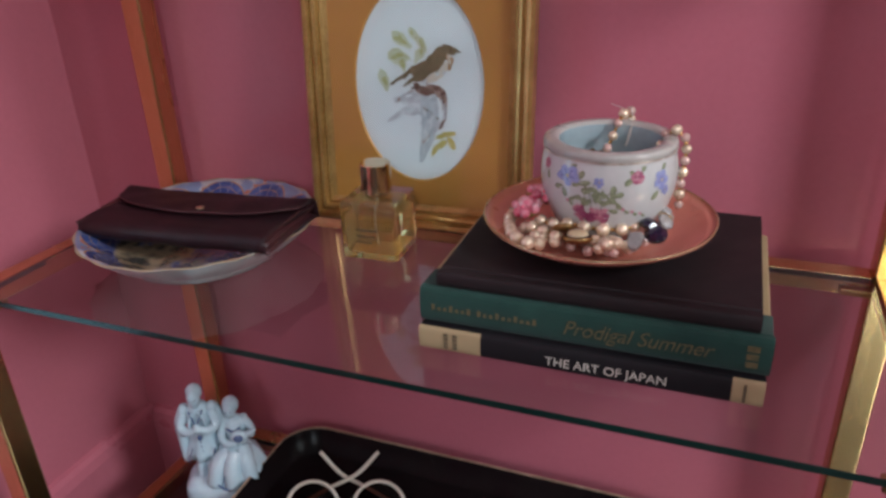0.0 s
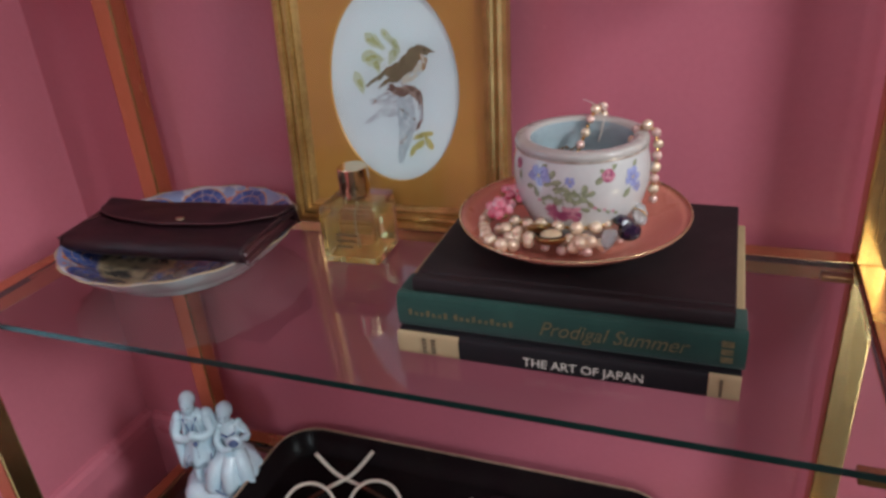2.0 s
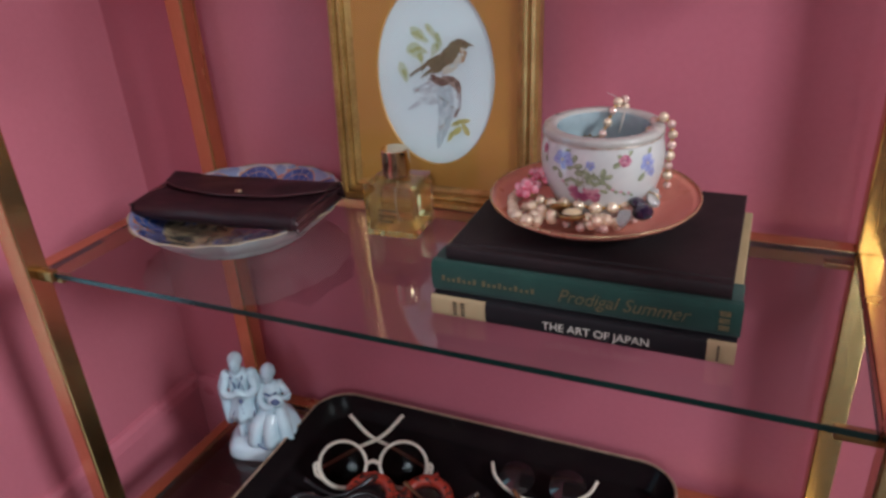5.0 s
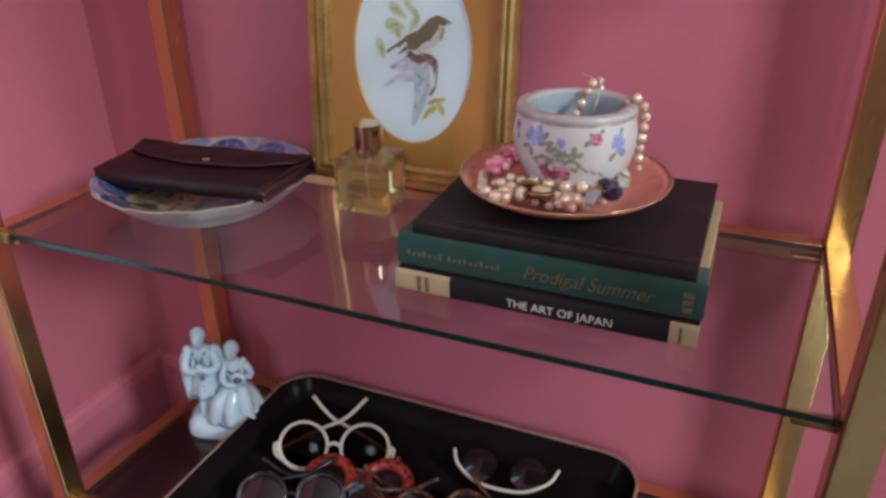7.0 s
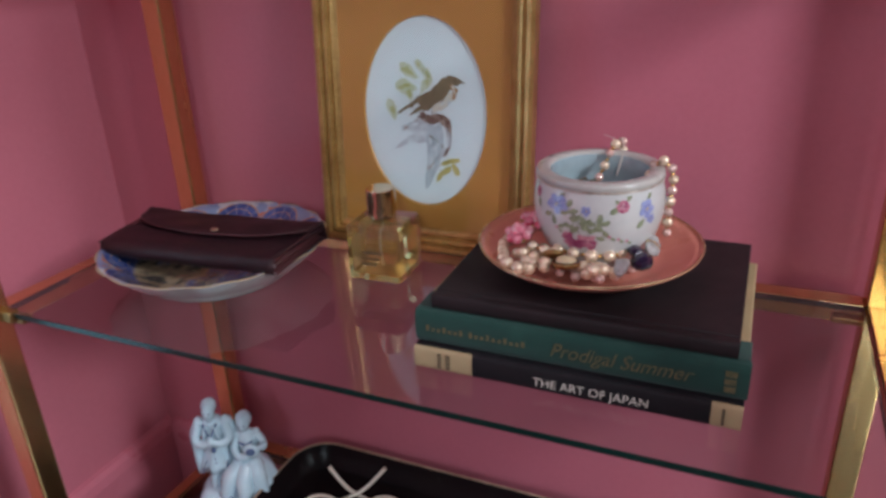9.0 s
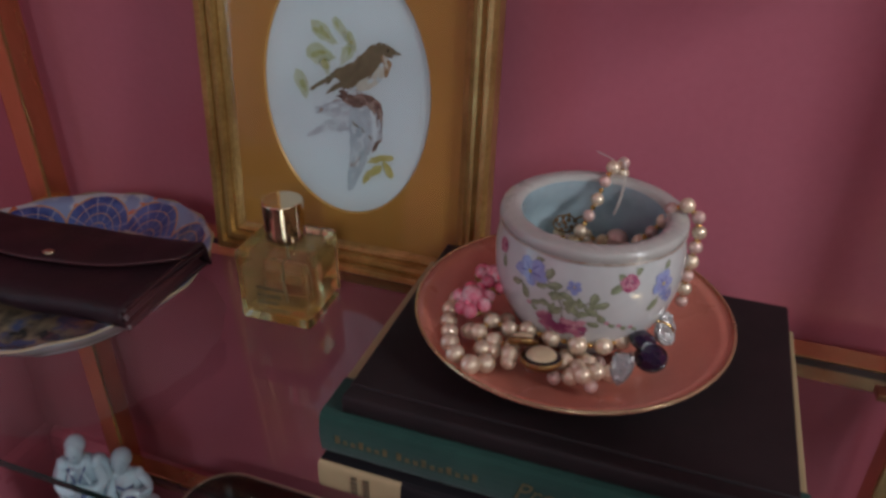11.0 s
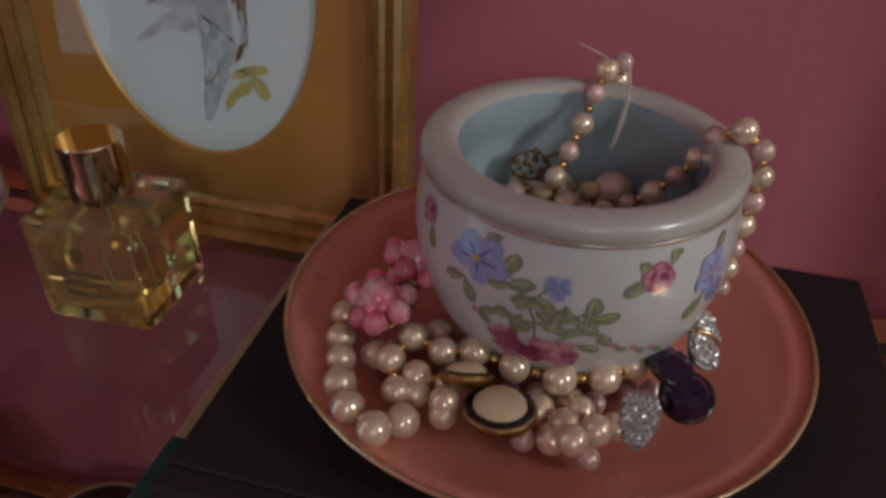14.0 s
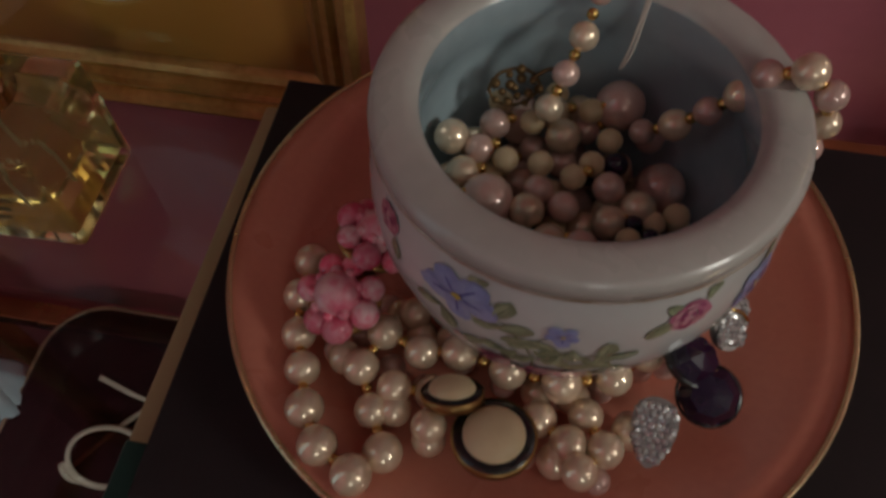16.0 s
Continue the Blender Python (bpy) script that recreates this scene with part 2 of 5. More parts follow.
M_BOTTLE = mat("bottle_glass", (0.97, 0.96, 0.90), 0.03, second=(0.96, 0.95, 0.88), scale=10, rough_var=0.01, trans=1.0, ior=1.28)
M_CAP = mat("gold_chrome_cap", (0.80, 0.62, 0.40), 0.08, 1.0, second=(0.74, 0.56, 0.36), scale=30, fine=200, rough_var=0.03)
M_LACQ = mat("black_lacquer", (0.006, 0.004, 0.005), 0.22, second=(0.010, 0.007, 0.007), scale=18, fine=250, ior=1.15)
M_CLASP = mat("darkened_gilt", (0.24, 0.14, 0.06), 0.5, 0.8, second=(0.12, 0.07, 0.035), scale=200, fine=700)
M_GILTED = mat("gilt_edge", (0.56, 0.40, 0.29), 0.4, 0.4, second=(0.26, 0.16, 0.10), scale=50, fine=300)
M_IVORY = mat("ivory_plastic", (0.66, 0.58, 0.48), 0.25, second=(0.58, 0.49, 0.39), scale=60, fine=400, coat=0.4)
M_LENS = pane("smoked_lens", (0.22, 0.105, 0.085), 0.05, 1.3, (0.3, 0.3, 0.3))
M_LENSD = mat("dark_lens", (0.008, 0.006, 0.007), 0.04, coat=1.0)
M_LENSC = pane("grey_lens", (0.35, 0.32, 0.30), 0.03)
M_TORT = mat("tortoise_plastic", (0.16, 0.06, 0.022), 0.2, second=(0.02, 0.010, 0.007), scale=90, fine=300, coat=0.6, spread=0.2)


def spotted(name, base, spot):
    m = bpy.data.materials.new(name)
    m.use_nodes = True
    n, link = m.node_tree.nodes, m.node_tree.links.new
    b = n["Principled BSDF"]
    co, v, r, mix = n.new("ShaderNodeTexCoord"), n.new("ShaderNodeTexNoise"), n.new("ShaderNodeMapRange"), n.new("ShaderNodeMix")
    v.inputs["Scale"].default_value, v.inputs["Detail"].default_value = 150, 1
    link(co.outputs["Object"], v.inputs[0])
    r.inputs[1].default_value, r.inputs[2].default_value = 0.56, 0.60
    link(v.outputs[0], r.inputs[0])
    mix.data_type = "RGBA"
    mix.inputs[6].default_value, mix.inputs[7].default_value = (*base, 1), (*spot, 1)
    link(r.outputs[0], mix.inputs[0]), link(mix.outputs[2], b.inputs["Base Color"])
    b.inputs["Roughness"].default_value = 0.3
    return m


M_RED = spotted("red_spotted", (0.36, 0.035, 0.018), (0.02, 0.008, 0.006))


def painted_plate(name):
    """White glaze with blue fluted border and rust touches, by the distance from the middle."""
    m = bpy.data.materials.new(name)
    m.use_nodes = True
    n, link = m.node_tree.nodes, m.node_tree.links.new
    b = n["Principled BSDF"]
    co = n.new("ShaderNodeTexCoord")
    no, no2 = n.new("ShaderNodeTexNoise"), n.new("ShaderNodeTexNoise")
    no.inputs["Scale"].default_value, no.inputs["Detail"].default_value = 38, 3
    no2.inputs["Scale"].default_value, no2.inputs["Detail"].default_value = 55, 3
    for t in (no, no2):
        link(co.outputs["Object"], t.inputs["Vector"])
    off = n.new("ShaderNodeVectorMath")
    off.inputs[1].default_value = (0.31, 0.17, 0.05)
    link(co.outputs["Object"], off.inputs[0]), link(off.outputs[0], no2.inputs["Vector"])

    def ramp(src, a, c, x, y):
        r, k = n.new("ShaderNodeMapRange"), n.new("ShaderNodeMix")
        k.data_type = "RGBA"
        r.inputs[1].default_value, r.inputs[2].default_value = a, c
        link(src, r.inputs[0]), link(r.outputs[0], k.inputs[0])
        for s, v in ((6, x), (7, y)):
            if isinstance(v, tuple):
                k.inputs[s].default_value = (*v, 1)
            else:
                link(v, k.inputs[s])
        return k.outputs[2]

    ln = n.new("ShaderNodeVectorMath")
    ln.operation = "LENGTH"
    flat = n.new("ShaderNodeVectorMath")
    flat.operation = "MULTIPLY"
    flat.inputs[1].default_value = (1, 1, 0)
    link(co.outputs["Object"], flat.inputs[0]), link(flat.outputs[0], ln.inputs[0])
    def math_node(op, x, y=None):
        k = n.new("ShaderNodeMath")
        k.operation = op
        for s, v in enumerate((x, y)):
            if v is None:
                continue
            if isinstance(v, (int, float)):
                k.inputs[s].default_value = v
            else:
                link(v, k.inputs[s])
        return k.outputs[0]

    # a ring of painted fans, each with spokes and arcs
    sep = n.new("ShaderNodeSeparateXYZ")
    link(co.outputs["Object"], sep.inputs[0])
    radius = ln.outputs["Value"]
    angle = math_node("ARCTAN2", sep.outputs[1], sep.outputs[0])
    cell = math_node("SUBTRACT", math_node("FRACT", math_node("MULTIPLY", angle, 11 / 6.2832)), 0.5)
    side = math_node("MULTIPLY", cell, 0.056)
    rise = math_node("SUBTRACT", radius, 0.080)
    reach = math_node("SQRT", math_node("ADD", math_node("MULTIPLY", side, side), math_node("MULTIPLY", rise, rise)))
    arcs = math_node("SINE", math_node("MULTIPLY", reach, 900.0))
    spokes = math_node("SINE", math_node("MULTIPLY", math_node("ARCTAN2", side, rise), 14.0))
    blue = ramp(no.outputs[0], 0.40, 0.62, (0.022, 0.042, 0.17), (0.07, 0.11, 0.29))
    blue = ramp(spokes, 0.95, 0.995, blue, (0.26, 0.26, 0.34))
    blue = ramp(arcs, 0.93, 0.99, blue, (0.40, 0.24, 0.13))
    white = ramp(no.outputs[0], 0.45, 0.55, (0.50, 0.50, 0.52), (0.20, 0.25, 0.40))
    white = ramp(no2.outputs[0], 0.58, 0.61, white, (0.50, 0.13, 0.05))
    fans = ramp(reach, 0.0292, 0.0298, blue, (0.44, 0.22, 0.10))
    fans = ramp(reach, 0.0304, 0.0311, fans, white)
    scene_c = ramp(no2.outputs[0], 0.38, 0.56, (0.06, 0.05, 0.045), (0.36, 0.26, 0.16))
    scene_c = ramp(no.outputs[0], 0.55, 0.63, scene_c, (0.09, 0.11, 0.22))
    both = ramp(radius, 0.080, 0.084, scene_c, fans)
    both = ramp(radius, 0.1085, 0.1095, both, white)
    both = ramp(radius, 0.1118, 0.1124, both, (0.36, 0.28, 0.18))
    link(both, b.inputs["Base Color"])
    b.inputs["Roughness"].default_value, b.inputs["Coat Weight"].default_value = 0.18, 0.5
    return m


M_IMARI = painted_plate("blue_white_glaze")


# ---- builders ----
def obj(name, bm, material, smooth=False):
    me = bpy.data.meshes.new(name)
    if smooth:
        for f in bm.faces:
            f.smooth = True
    bm.to_mesh(me)
    bm.free()
    for m in material if isinstance(material, (list, tuple)) else [material]:
        me.materials.append(m)
    return new(name, me)


def part(name, bm, material, parent, label="", smooth=False):
    ob = obj(name, bm, material, smooth)
    ob.parent = parent
    if label:
        ob["label"] = label
    return ob


def thing(name, m, label, category, group=""):
    ob = new(name)
    ob.empty_display_size = 0.02
    ob.matrix_world = m
    return tagged(ob, label, category, group)


def shared(name, me, parent, m, label=""):
    ob = new(name, me)
    ob.parent = parent
    ob.matrix_basis = m
    if label:
        ob["label"] = label
    return ob


def mesh_of(name, bm, material, smooth=True):
    me = bpy.data.meshes.new(name)
    if smooth:
        for f in bm.faces:
            f.smooth = True
    bm.to_mesh(me)
    bm.free()
    me.materials.append(material)
    return me


def box(x0, x1, y0, y1, z0, z1, bevel=0.0, seg=2, bm=None):
    own = bmesh.new()
    bmesh.ops.create_cube(own, size=1, matrix=Matrix.Translation(((x0 + x1) / 2, (y0 + y1) / 2, (z0 + z1) / 2)) @ Matrix.Diagonal((x1 - x0, y1 - y0, z1 - z0, 1)))
    if bevel:
        bmesh.ops.bevel(own, geom=own.edges[:], offset=bevel, segments=seg, affect="EDGES", profile=0.5)
    if bm is None:
        return own
    merge(bm, own)
    return bm


def merge(bm, other, m=None):
    me = bpy.data.meshes.new("tmp")
    if m is not None:
        bmesh.ops.transform(other, matrix=m, verts=other.verts)
    other.to_mesh(me)
    other.free()
    bm.from_mesh(me)
    bpy.data.meshes.remove(me)
    return bm


def lathe(profile, seg=64, wave=None):
    """Turns (radius, height) pairs round z; wave(angle, radius, height) may shift them."""
    bm = bmesh.new()
    rings = []
    for r, z in profile:
        if r < 1e-6:
            rings.append([bm.verts.new((0, 0, z))])
            continue
        ring = []
        for i in range(seg):
            a = 2 * math.pi * i / seg
            rr, zz = wave(a, r, z) if wave else (r, z)
            ring.append(bm.verts.new((rr * math.cos(a), rr * math.sin(a), zz)))
        rings.append(ring)
    for a, b in zip(rings, rings[1:]):
        for i in range(seg):
            j = (i + 1) % seg
            if len(a) == 1 and len(b) > 1:
                bm.faces.new((a[0], b[j], b[i]))
            elif len(b) == 1 and len(a) > 1:
                bm.faces.new((a[i], a[j], b[0]))
            elif len(a) > 1:
                bm.faces.new((a[i], a[j], b[j], b[i]))
    bmesh.ops.recalc_face_normals(bm, faces=bm.faces[:])
    return bm


def ball(r, sub=2, squash=(1, 1, 1)):
    bm = bmesh.new()
    bmesh.ops.create_icosphere(bm, subdivisions=sub, radius=r, matrix=Matrix.Diagonal((*squash, 1)))
    return bm


def spline(points, per=8):
    pts = [Vector(p) for p in points]
    out = []
    ext = [2 * pts[0] - pts[1]] + pts + [2 * pts[-1] - pts[-2]]
    for i in range(1, len(ext) - 2):
        a, b, c, d = ext[i - 1:i + 3]
        for k in range(per):
            t = k / per
            out.append(0.5 * (2 * b + (c - a) * t + (2 * a - 5 * b + 4 * c - d) * t * t + (3 * b - a - 3 * c + d) * t ** 3))
    return out + [pts[-1]]


def sweep(points, wide, tall=None, seg=8, closed=False, up=(0, 0, 1), taper=None):
    """A rod of oval section along points."""
    bm = bmesh.new()
    tall = tall or wide
    rings = []
    n = len(points)
    for i, p in enumerate(points):
        a = points[i - 1] if i or closed else p
        b = points[(i + 1) % n] if i < n - 1 or closed else p
        d = (b - a).normalized()
        s = d.cross(Vector(up))
        s = s.normalized() if s.length > 1e-6 else Vector((1, 0, 0))
        u = s.cross(d).normalized()
        k = taper(i / max(1, n - 1)) if taper else 1
        rings.append([bm.verts.new(p + k * (s * wide * math.cos(2 * math.pi * j / seg) + u * tall * math.sin(2 * math.pi * j / seg))) for j in range(seg)])
    pairs = list(zip(rings, rings[1:])) + ([(rings[-1], rings[0])] if closed else [])
    for a, b in pairs:
        for j in range(seg):
            bm.faces.new((a[j], a[(j + 1) % seg], b[(j + 1) % seg], b[j]))
    if not closed:
        bm.faces.new(rings[0][::-1])
        bm.faces.new(rings[-1])
    bmesh.ops.recalc_face_normals(bm, faces=bm.faces[:])
    return bm


def outline_solid(loop, z0, z1, bm=None):
    bm = bm or bmesh.new()
    low, high = [bm.verts.new((x, y, z0)) for x, y in loop], [bm.verts.new((x, y, z1)) for x, y in loop]
    n = len(loop)
    for i in range(n):
        bm.faces.new((low[i], low[(i + 1) % n], high[(i + 1) % n], high[i]))
    bm.faces.new(low[::-1]), bm.faces.new(high)
    bmesh.ops.recalc_face_normals(bm, faces=bm.faces[:])
    return bm


def rounded(x0, x1, y0, y1, r, seg=8):
    out = []
    for cx, cy, a0 in ((x1 - r, y1 - r, 0), (x0 + r, y1 - r, 90), (x0 + r, y0 + r, 180), (x1 - r, y0 + r, 270)):
        for k in range(seg + 1):
            a = radians(a0 + 90 * k / seg)
            out.append((cx + r * math.cos(a), cy + r * math.sin(a)))
    return out


def lettering(text, size, m, material, parent, width=None, label="", italic=0.0):
    cu = bpy.data.curves.new("lettering", "FONT")
    cu.body, cu.size, cu.extrude, cu.shear = text, size, 0.00008, italic
    ob = new("lettering_curve", cu)
    bpy.context.view_layer.update()
    me = bpy.data.meshes.new_from_object(ob.evaluated_get(bpy.context.evaluated_depsgraph_get()))
    bpy.data.objects.remove(ob)
    xs = [v.co.x for v in me.vertices]
    k = width / (max(xs) - min(xs)) if width else 1
    x_min = min(xs)
    for v in me.vertices:
        v.co.x = (v.co.x - x_min) * k
    me.materials.clear()
    me.materials.append(material)
    return shared("lettering", me, parent, m, label)


# ---- the room ----
T = 0.12


def wall_with_hole(name, x0, x1, ya, yb, hole, label, paint):
    """A wall along y with a window opening."""
    h0, h1, k0, k1 = hole
    bm = box(x0, x1, ya, h0, 0, HIGH)
    box(x0, x1, h1, yb, 0, HIGH, bm=bm)
    box(x0, x1, h0, h1, 0, k0, bm=bm)
    box(x0, x1, h0, h1, k1, HIGH, bm=bm)
    return tagged(obj(name, bm, paint), label, "wall", kind="structure")


tagged(obj("wall_back", box(X0 - T, X1 + T, Y1, Y1 + T, 0, HIGH), M_WALL), "satin pink painted wall behind the brass shelves", "wall", kind="structure")
wall_with_hole("wall_left", X0 - T, X0, Y0, Y1, LWIN, "satin pink painted side wall beside the brass shelves", M_WALL)
wall_with_hole("wall_right", X1, X1 + T, Y0, Y1, RWIN, "grey painted wall with a high window opening", M_CEIL)
front = box(X0 - T, FRONT_FILL[0], Y0 - T, Y0, 0, HIGH)
box(FRONT_FILL[1], X1 + T, Y0 - T, Y0, 0, HIGH, bm=front)
box(FRONT_FILL[0], FRONT_FILL[1], Y0 - T, Y0, 0, FRONT_FILL[2], bm=front)
box(FRONT_FILL[0], FRONT_FILL[1], Y0 - T, Y0, FRONT_FILL[3], HIGH, bm=front)
tagged(obj("wall_front", front, M_CEIL), "plain grey painted wall with an opening added for fill light, closing the room", "wall", kind="structure")
tagged(obj("ceiling", box(X0 - T, X1 + T, Y0 - T, Y1 + T, HIGH, HIGH + 0.1), M_CEIL), "plain pale painted ceiling", "ceiling", kind="structure")


def baseboard(name, along, a, b):
    prof = [(0, 0), (0.014, 0), (0.014, 0.105), (0.011, 0.118), (0.006, 0.124), (0, 0.126)]
    bm = bmesh.new()
    ends = []
    for s in (a, b):
        ends.append([bm.verts.new((s, Y1 - d, z) if along == "x" else (X0 + d, s, z)) for d, z in prof])
    for i in range(len(prof) - 1):
        bm.faces.new((ends[0][i], ends[0][i + 1], ends[1][i + 1], ends[1][i]))
    bm.faces.new(ends[0]), bm.faces.new(ends[1])
    bmesh.ops.recalc_face_normals(bm, faces=bm.faces[:])
    tagged(obj(name, bm, M_TRIM), "pink painted wooden baseboard with a moulded top", "baseboard", kind="structure")


baseboard("baseboard_back", "x", X0 + 0.015, X1)
baseboard("baseboard_left", "y", Y0, Y1 - 0.001)

# ---- the brass shelves ----
PX = ((-0.622, -0.597), (0.152, 0.177))     # left and right posts
PY = ((0.452, 0.477), (0.733, 0.758))       # front and back posts
GX = (-0.596, 0.151)
GY = (0.467, 0.732)
shelves = thing("etagere", pose(-0.22, 0.60, 0), "tall polished brass shelf stand with clear glass shelves", "shelf stand")
OFF = Matrix.Translation((0.22, -0.60, 0))


def shelf_part(name, bm, material, label="", smooth=False):
    bmesh.ops.transform(bm, matrix=OFF, verts=bm.verts)
    return part(name, bm, material, shelves, label, smooth)


SKEW = 0.011     # the back left post stands this much further in than the front one


def lean_in(bm):
    for v in bm.verts:
        v.co.x += SKEW * (v.co.y - PY[0][1]) / (PY[1][0] - PY[0][1])
    return bm


for k, (x0, x1) in enumerate(PX):
    for j, (y0, y1) in enumerate(PY):
        dx = SKEW if j and not k else 0
        shelf_part("post", box(x0 + dx, x1 + dx, y0, y1, 0, 1.55, 0.0022), M_BRASS, "square polished brass post")
for top in (LOW, SHELF, 0.855, 1.21):
    for k, (x0, x1) in enumerate(PX):
        rail = box(x0 + 0.002, x1 - 0.002, PY[0][1], PY[1][0], top - 0.020, top - 0.001, 0.0015)
        shelf_part("side_rail", rail if k else lean_in(rail), M_BRASS, "flat brass side rail")
    shelf_part("back_rail", box(PX[0][1] + SKEW, PX[1][0], PY[1][0] + 0.002, PY[1][1] - 0.002, top - 0.020, top - 0.001, 0.0015), M_BRASS, "flat brass back rail")
    slab = box(GX[0], GX[1], GY[0], GY[1], top - 0.0058, top, 0.0005, 1)
    slab.normal_update()
    for f in slab.faces:
        f.material_index = 0 if f.normal.z > 0.9 else 2 if f.normal.z < -0.9 else 1
    g = shelf_part("glass_shelf", slab, [M_GLASS, M_GEDGE, M_CLEAR], "clear glass shelf with dark green edges")
    for x in (GX[0] + 0.012, GX[1] - 0.012):
        for y in (GY[0] + 0.008, GY[1] - 0.010):
            shelf_part("shelf_clip", box(x - 0.013, x + 0.013, y - 0.006, y + 0.006, top - 0.012, top - 0.0062, 0.001), M_BRASS_DULL, "small brass shelf support")
    for x, s in ((GX[0], 1),):
        shelf_part("corner_cap", box(min(x - s * 0.004, x + s * 0.018), max(x - s * 0.004, x + s * 0.018), GY[0] - 0.004, GY[0] + 0.006, top - 0.010, top + 0.002, 0.0015), M_BRASS_DULL, "small brass corner clip")

# ---- the framed print ----
picture = thing("framed_print", pose(-0.2705, 0.717, SHELF + 0.0005, -4.6, 0, 0), "gilt framed bird print in an ochre oval mat", "picture")
FW, FH = 0.238, 0.292
for i, (name, a, b, turn) in enumerate((("frame_bottom", 0, 0, 0), ("frame_top", 0, FH, 180), ("frame_left", -FW / 2, FH / 2, 90), ("frame_right", FW / 2, FH / 2, -90))):
    ln = FW if i < 2 else FH
    # moulding profile: distance inward from the outer edge, depth towards the viewer
    prof = [(0, 0.018), (0, 0.004), (0.003, 0.0), (0.007, 0.001), (0.009, 0.005), (0.012, 0.003), (0.015, 0.004), (0.0165, 0.008), (0.019, 0.0075), (0.021, 0.010), (0.0245, 0.012), (0.0245, 0.018)]
    bm = bmesh.new()
    ends = []
    for s in (-1, 1):
        ends.append([bm.verts.new((s * (ln / 2 - d), y, d)) for d, y in prof])
    n = len(prof)
    for k in range(n):
        bm.faces.new((ends[0][k], ends[0][(k + 1) % n], ends[1][(k + 1) % n], ends[1][k]))
    bm.faces.new(ends[0]), bm.faces.new(ends[1])
    m = pose(0, 0, 0, 0, turn, 0)
    bmesh.ops.transform(bm, matrix=Matrix.Translation((a, 0, b)) @ m, verts=bm.verts)
    bmesh.ops.recalc_face_normals(bm, faces=bm.faces[:])
    part(name, bm, M_GILT, picture, "stepped antique gilt moulding")
OM, OC, OX, OZ = 0.0015, 0.1455, 0.0688, 0.0965         # the oval's middle and half axes


def oval_ring(y0, y1):
    bm = bmesh.new()
    n = 96
    hx, hz = FW / 2 - 0.022, FH / 2 - 0.022
    rings = []
    for y, grow in ((y0, 0.0), (y1, -0.0012)):
        outer, inner = [], []
        for i in range(n):
            a = 2 * math.pi * i / n
            c, s = math.cos(a), math.sin(a)
            k = min(hx / max(1e-9, abs(c)), hz / max(1e-9, abs(s)))
            outer.append(bm.verts.new((c * k, y, FH / 2 + s * k)))
            inner.append(bm.verts.new((OM + (OX + grow) * c, y, OC + (OZ + grow) * s)))
        rings.append((outer, inner))
    for i in range(n):
        j = (i + 1) % n
        bm.faces.new((rings[0][0][i], rings[0][0][j], rings[0][1][j], rings[0][1][i]))
        bm.faces.new((rings[0][1][i], rings[0][1][j], rings[1][1][j], rings[1][1][i]))
    bmesh.ops.recalc_face_normals(bm, faces=bm.faces[:])
    return bm


part("oval_mat", oval_ring(0.0125, 0.0142), M_MAT, picture, "metallic ochre gold mat board with an oval opening")
sheet_part = part("print_sheet", box(-FW / 2 + 0.02, FW / 2 - 0.02, 0.0146, 0.0156, 0.02, FH - 0.02), M_PAPER, picture, "pale watercolour paper")
part("backing", box(-FW / 2 + 0.004, FW / 2 - 0.004, 0.0165, 0.020, 0.004, FH - 0.004), M_DARKINK, picture)
sheet = box(-FW / 2 + 0.0225, FW / 2 - 0.0225, 0.0112, 0.0120, 0.0225, FH - 0.0225)
sheet.normal_update()
for f in sheet.faces:
    f.material_index = 0 if f.normal.y < -0.9 else 1
pg = part("picture_glass", sheet, [M_PICGLASS, M_CLEAR], picture)
pg.visible_shadow = False


def blot(name, cx, cz, rx, rz, turn, layer, material, point=0.0, wob=0.06):
    """A flat painted patch on the print: an uneven oval, drawn out to a tip where point > 0. In units of 1/100 of the oval's half width."""
    u = OX / 100
    cx, cz = cx + 4, cz * 0.84 - 5
    bm = bmesh.new()
    vs = []
    n = 22
    for i in range(n):
        a = 2 * math.pi * i / n
        k = 1 + random.uniform(-wob, wob)
        x, z = rx * math.cos(a) * k, rz * math.sin(a) * k
        if point and math.cos(a) < 0:
            z *= 1 - point * (-math.cos(a)) ** 1.0
            x *= 1 + 0.4 * point
        t = radians(turn)
        vs.append(bm.verts.new((OM + (cx + x * math.cos(t) - z * math.sin(t)) * u, 0.01455 - layer * 0.00008, OC + (cz + x * math.sin(t) + z * math.cos(t)) * u)))
    bm.faces.new(vs)
    bmesh.ops.recalc_face_normals(bm, faces=bm.faces[:])
    return part(name, bm, material, sheet_part)


def along(path, f):
    """The place at share f of a polyline, and its direction in degrees."""
    k = min(len(path) - 2, int(f * (len(path) - 1)))
    t = f * (len(path) - 1) - k
    (x0, z0), (x1, z1) = path[k], path[k + 1]
    return x0 + (x1 - x0) * t, z0 + (z1 - z0) * t, math.degrees(math.atan2(z1 - z0, x1 - x0))


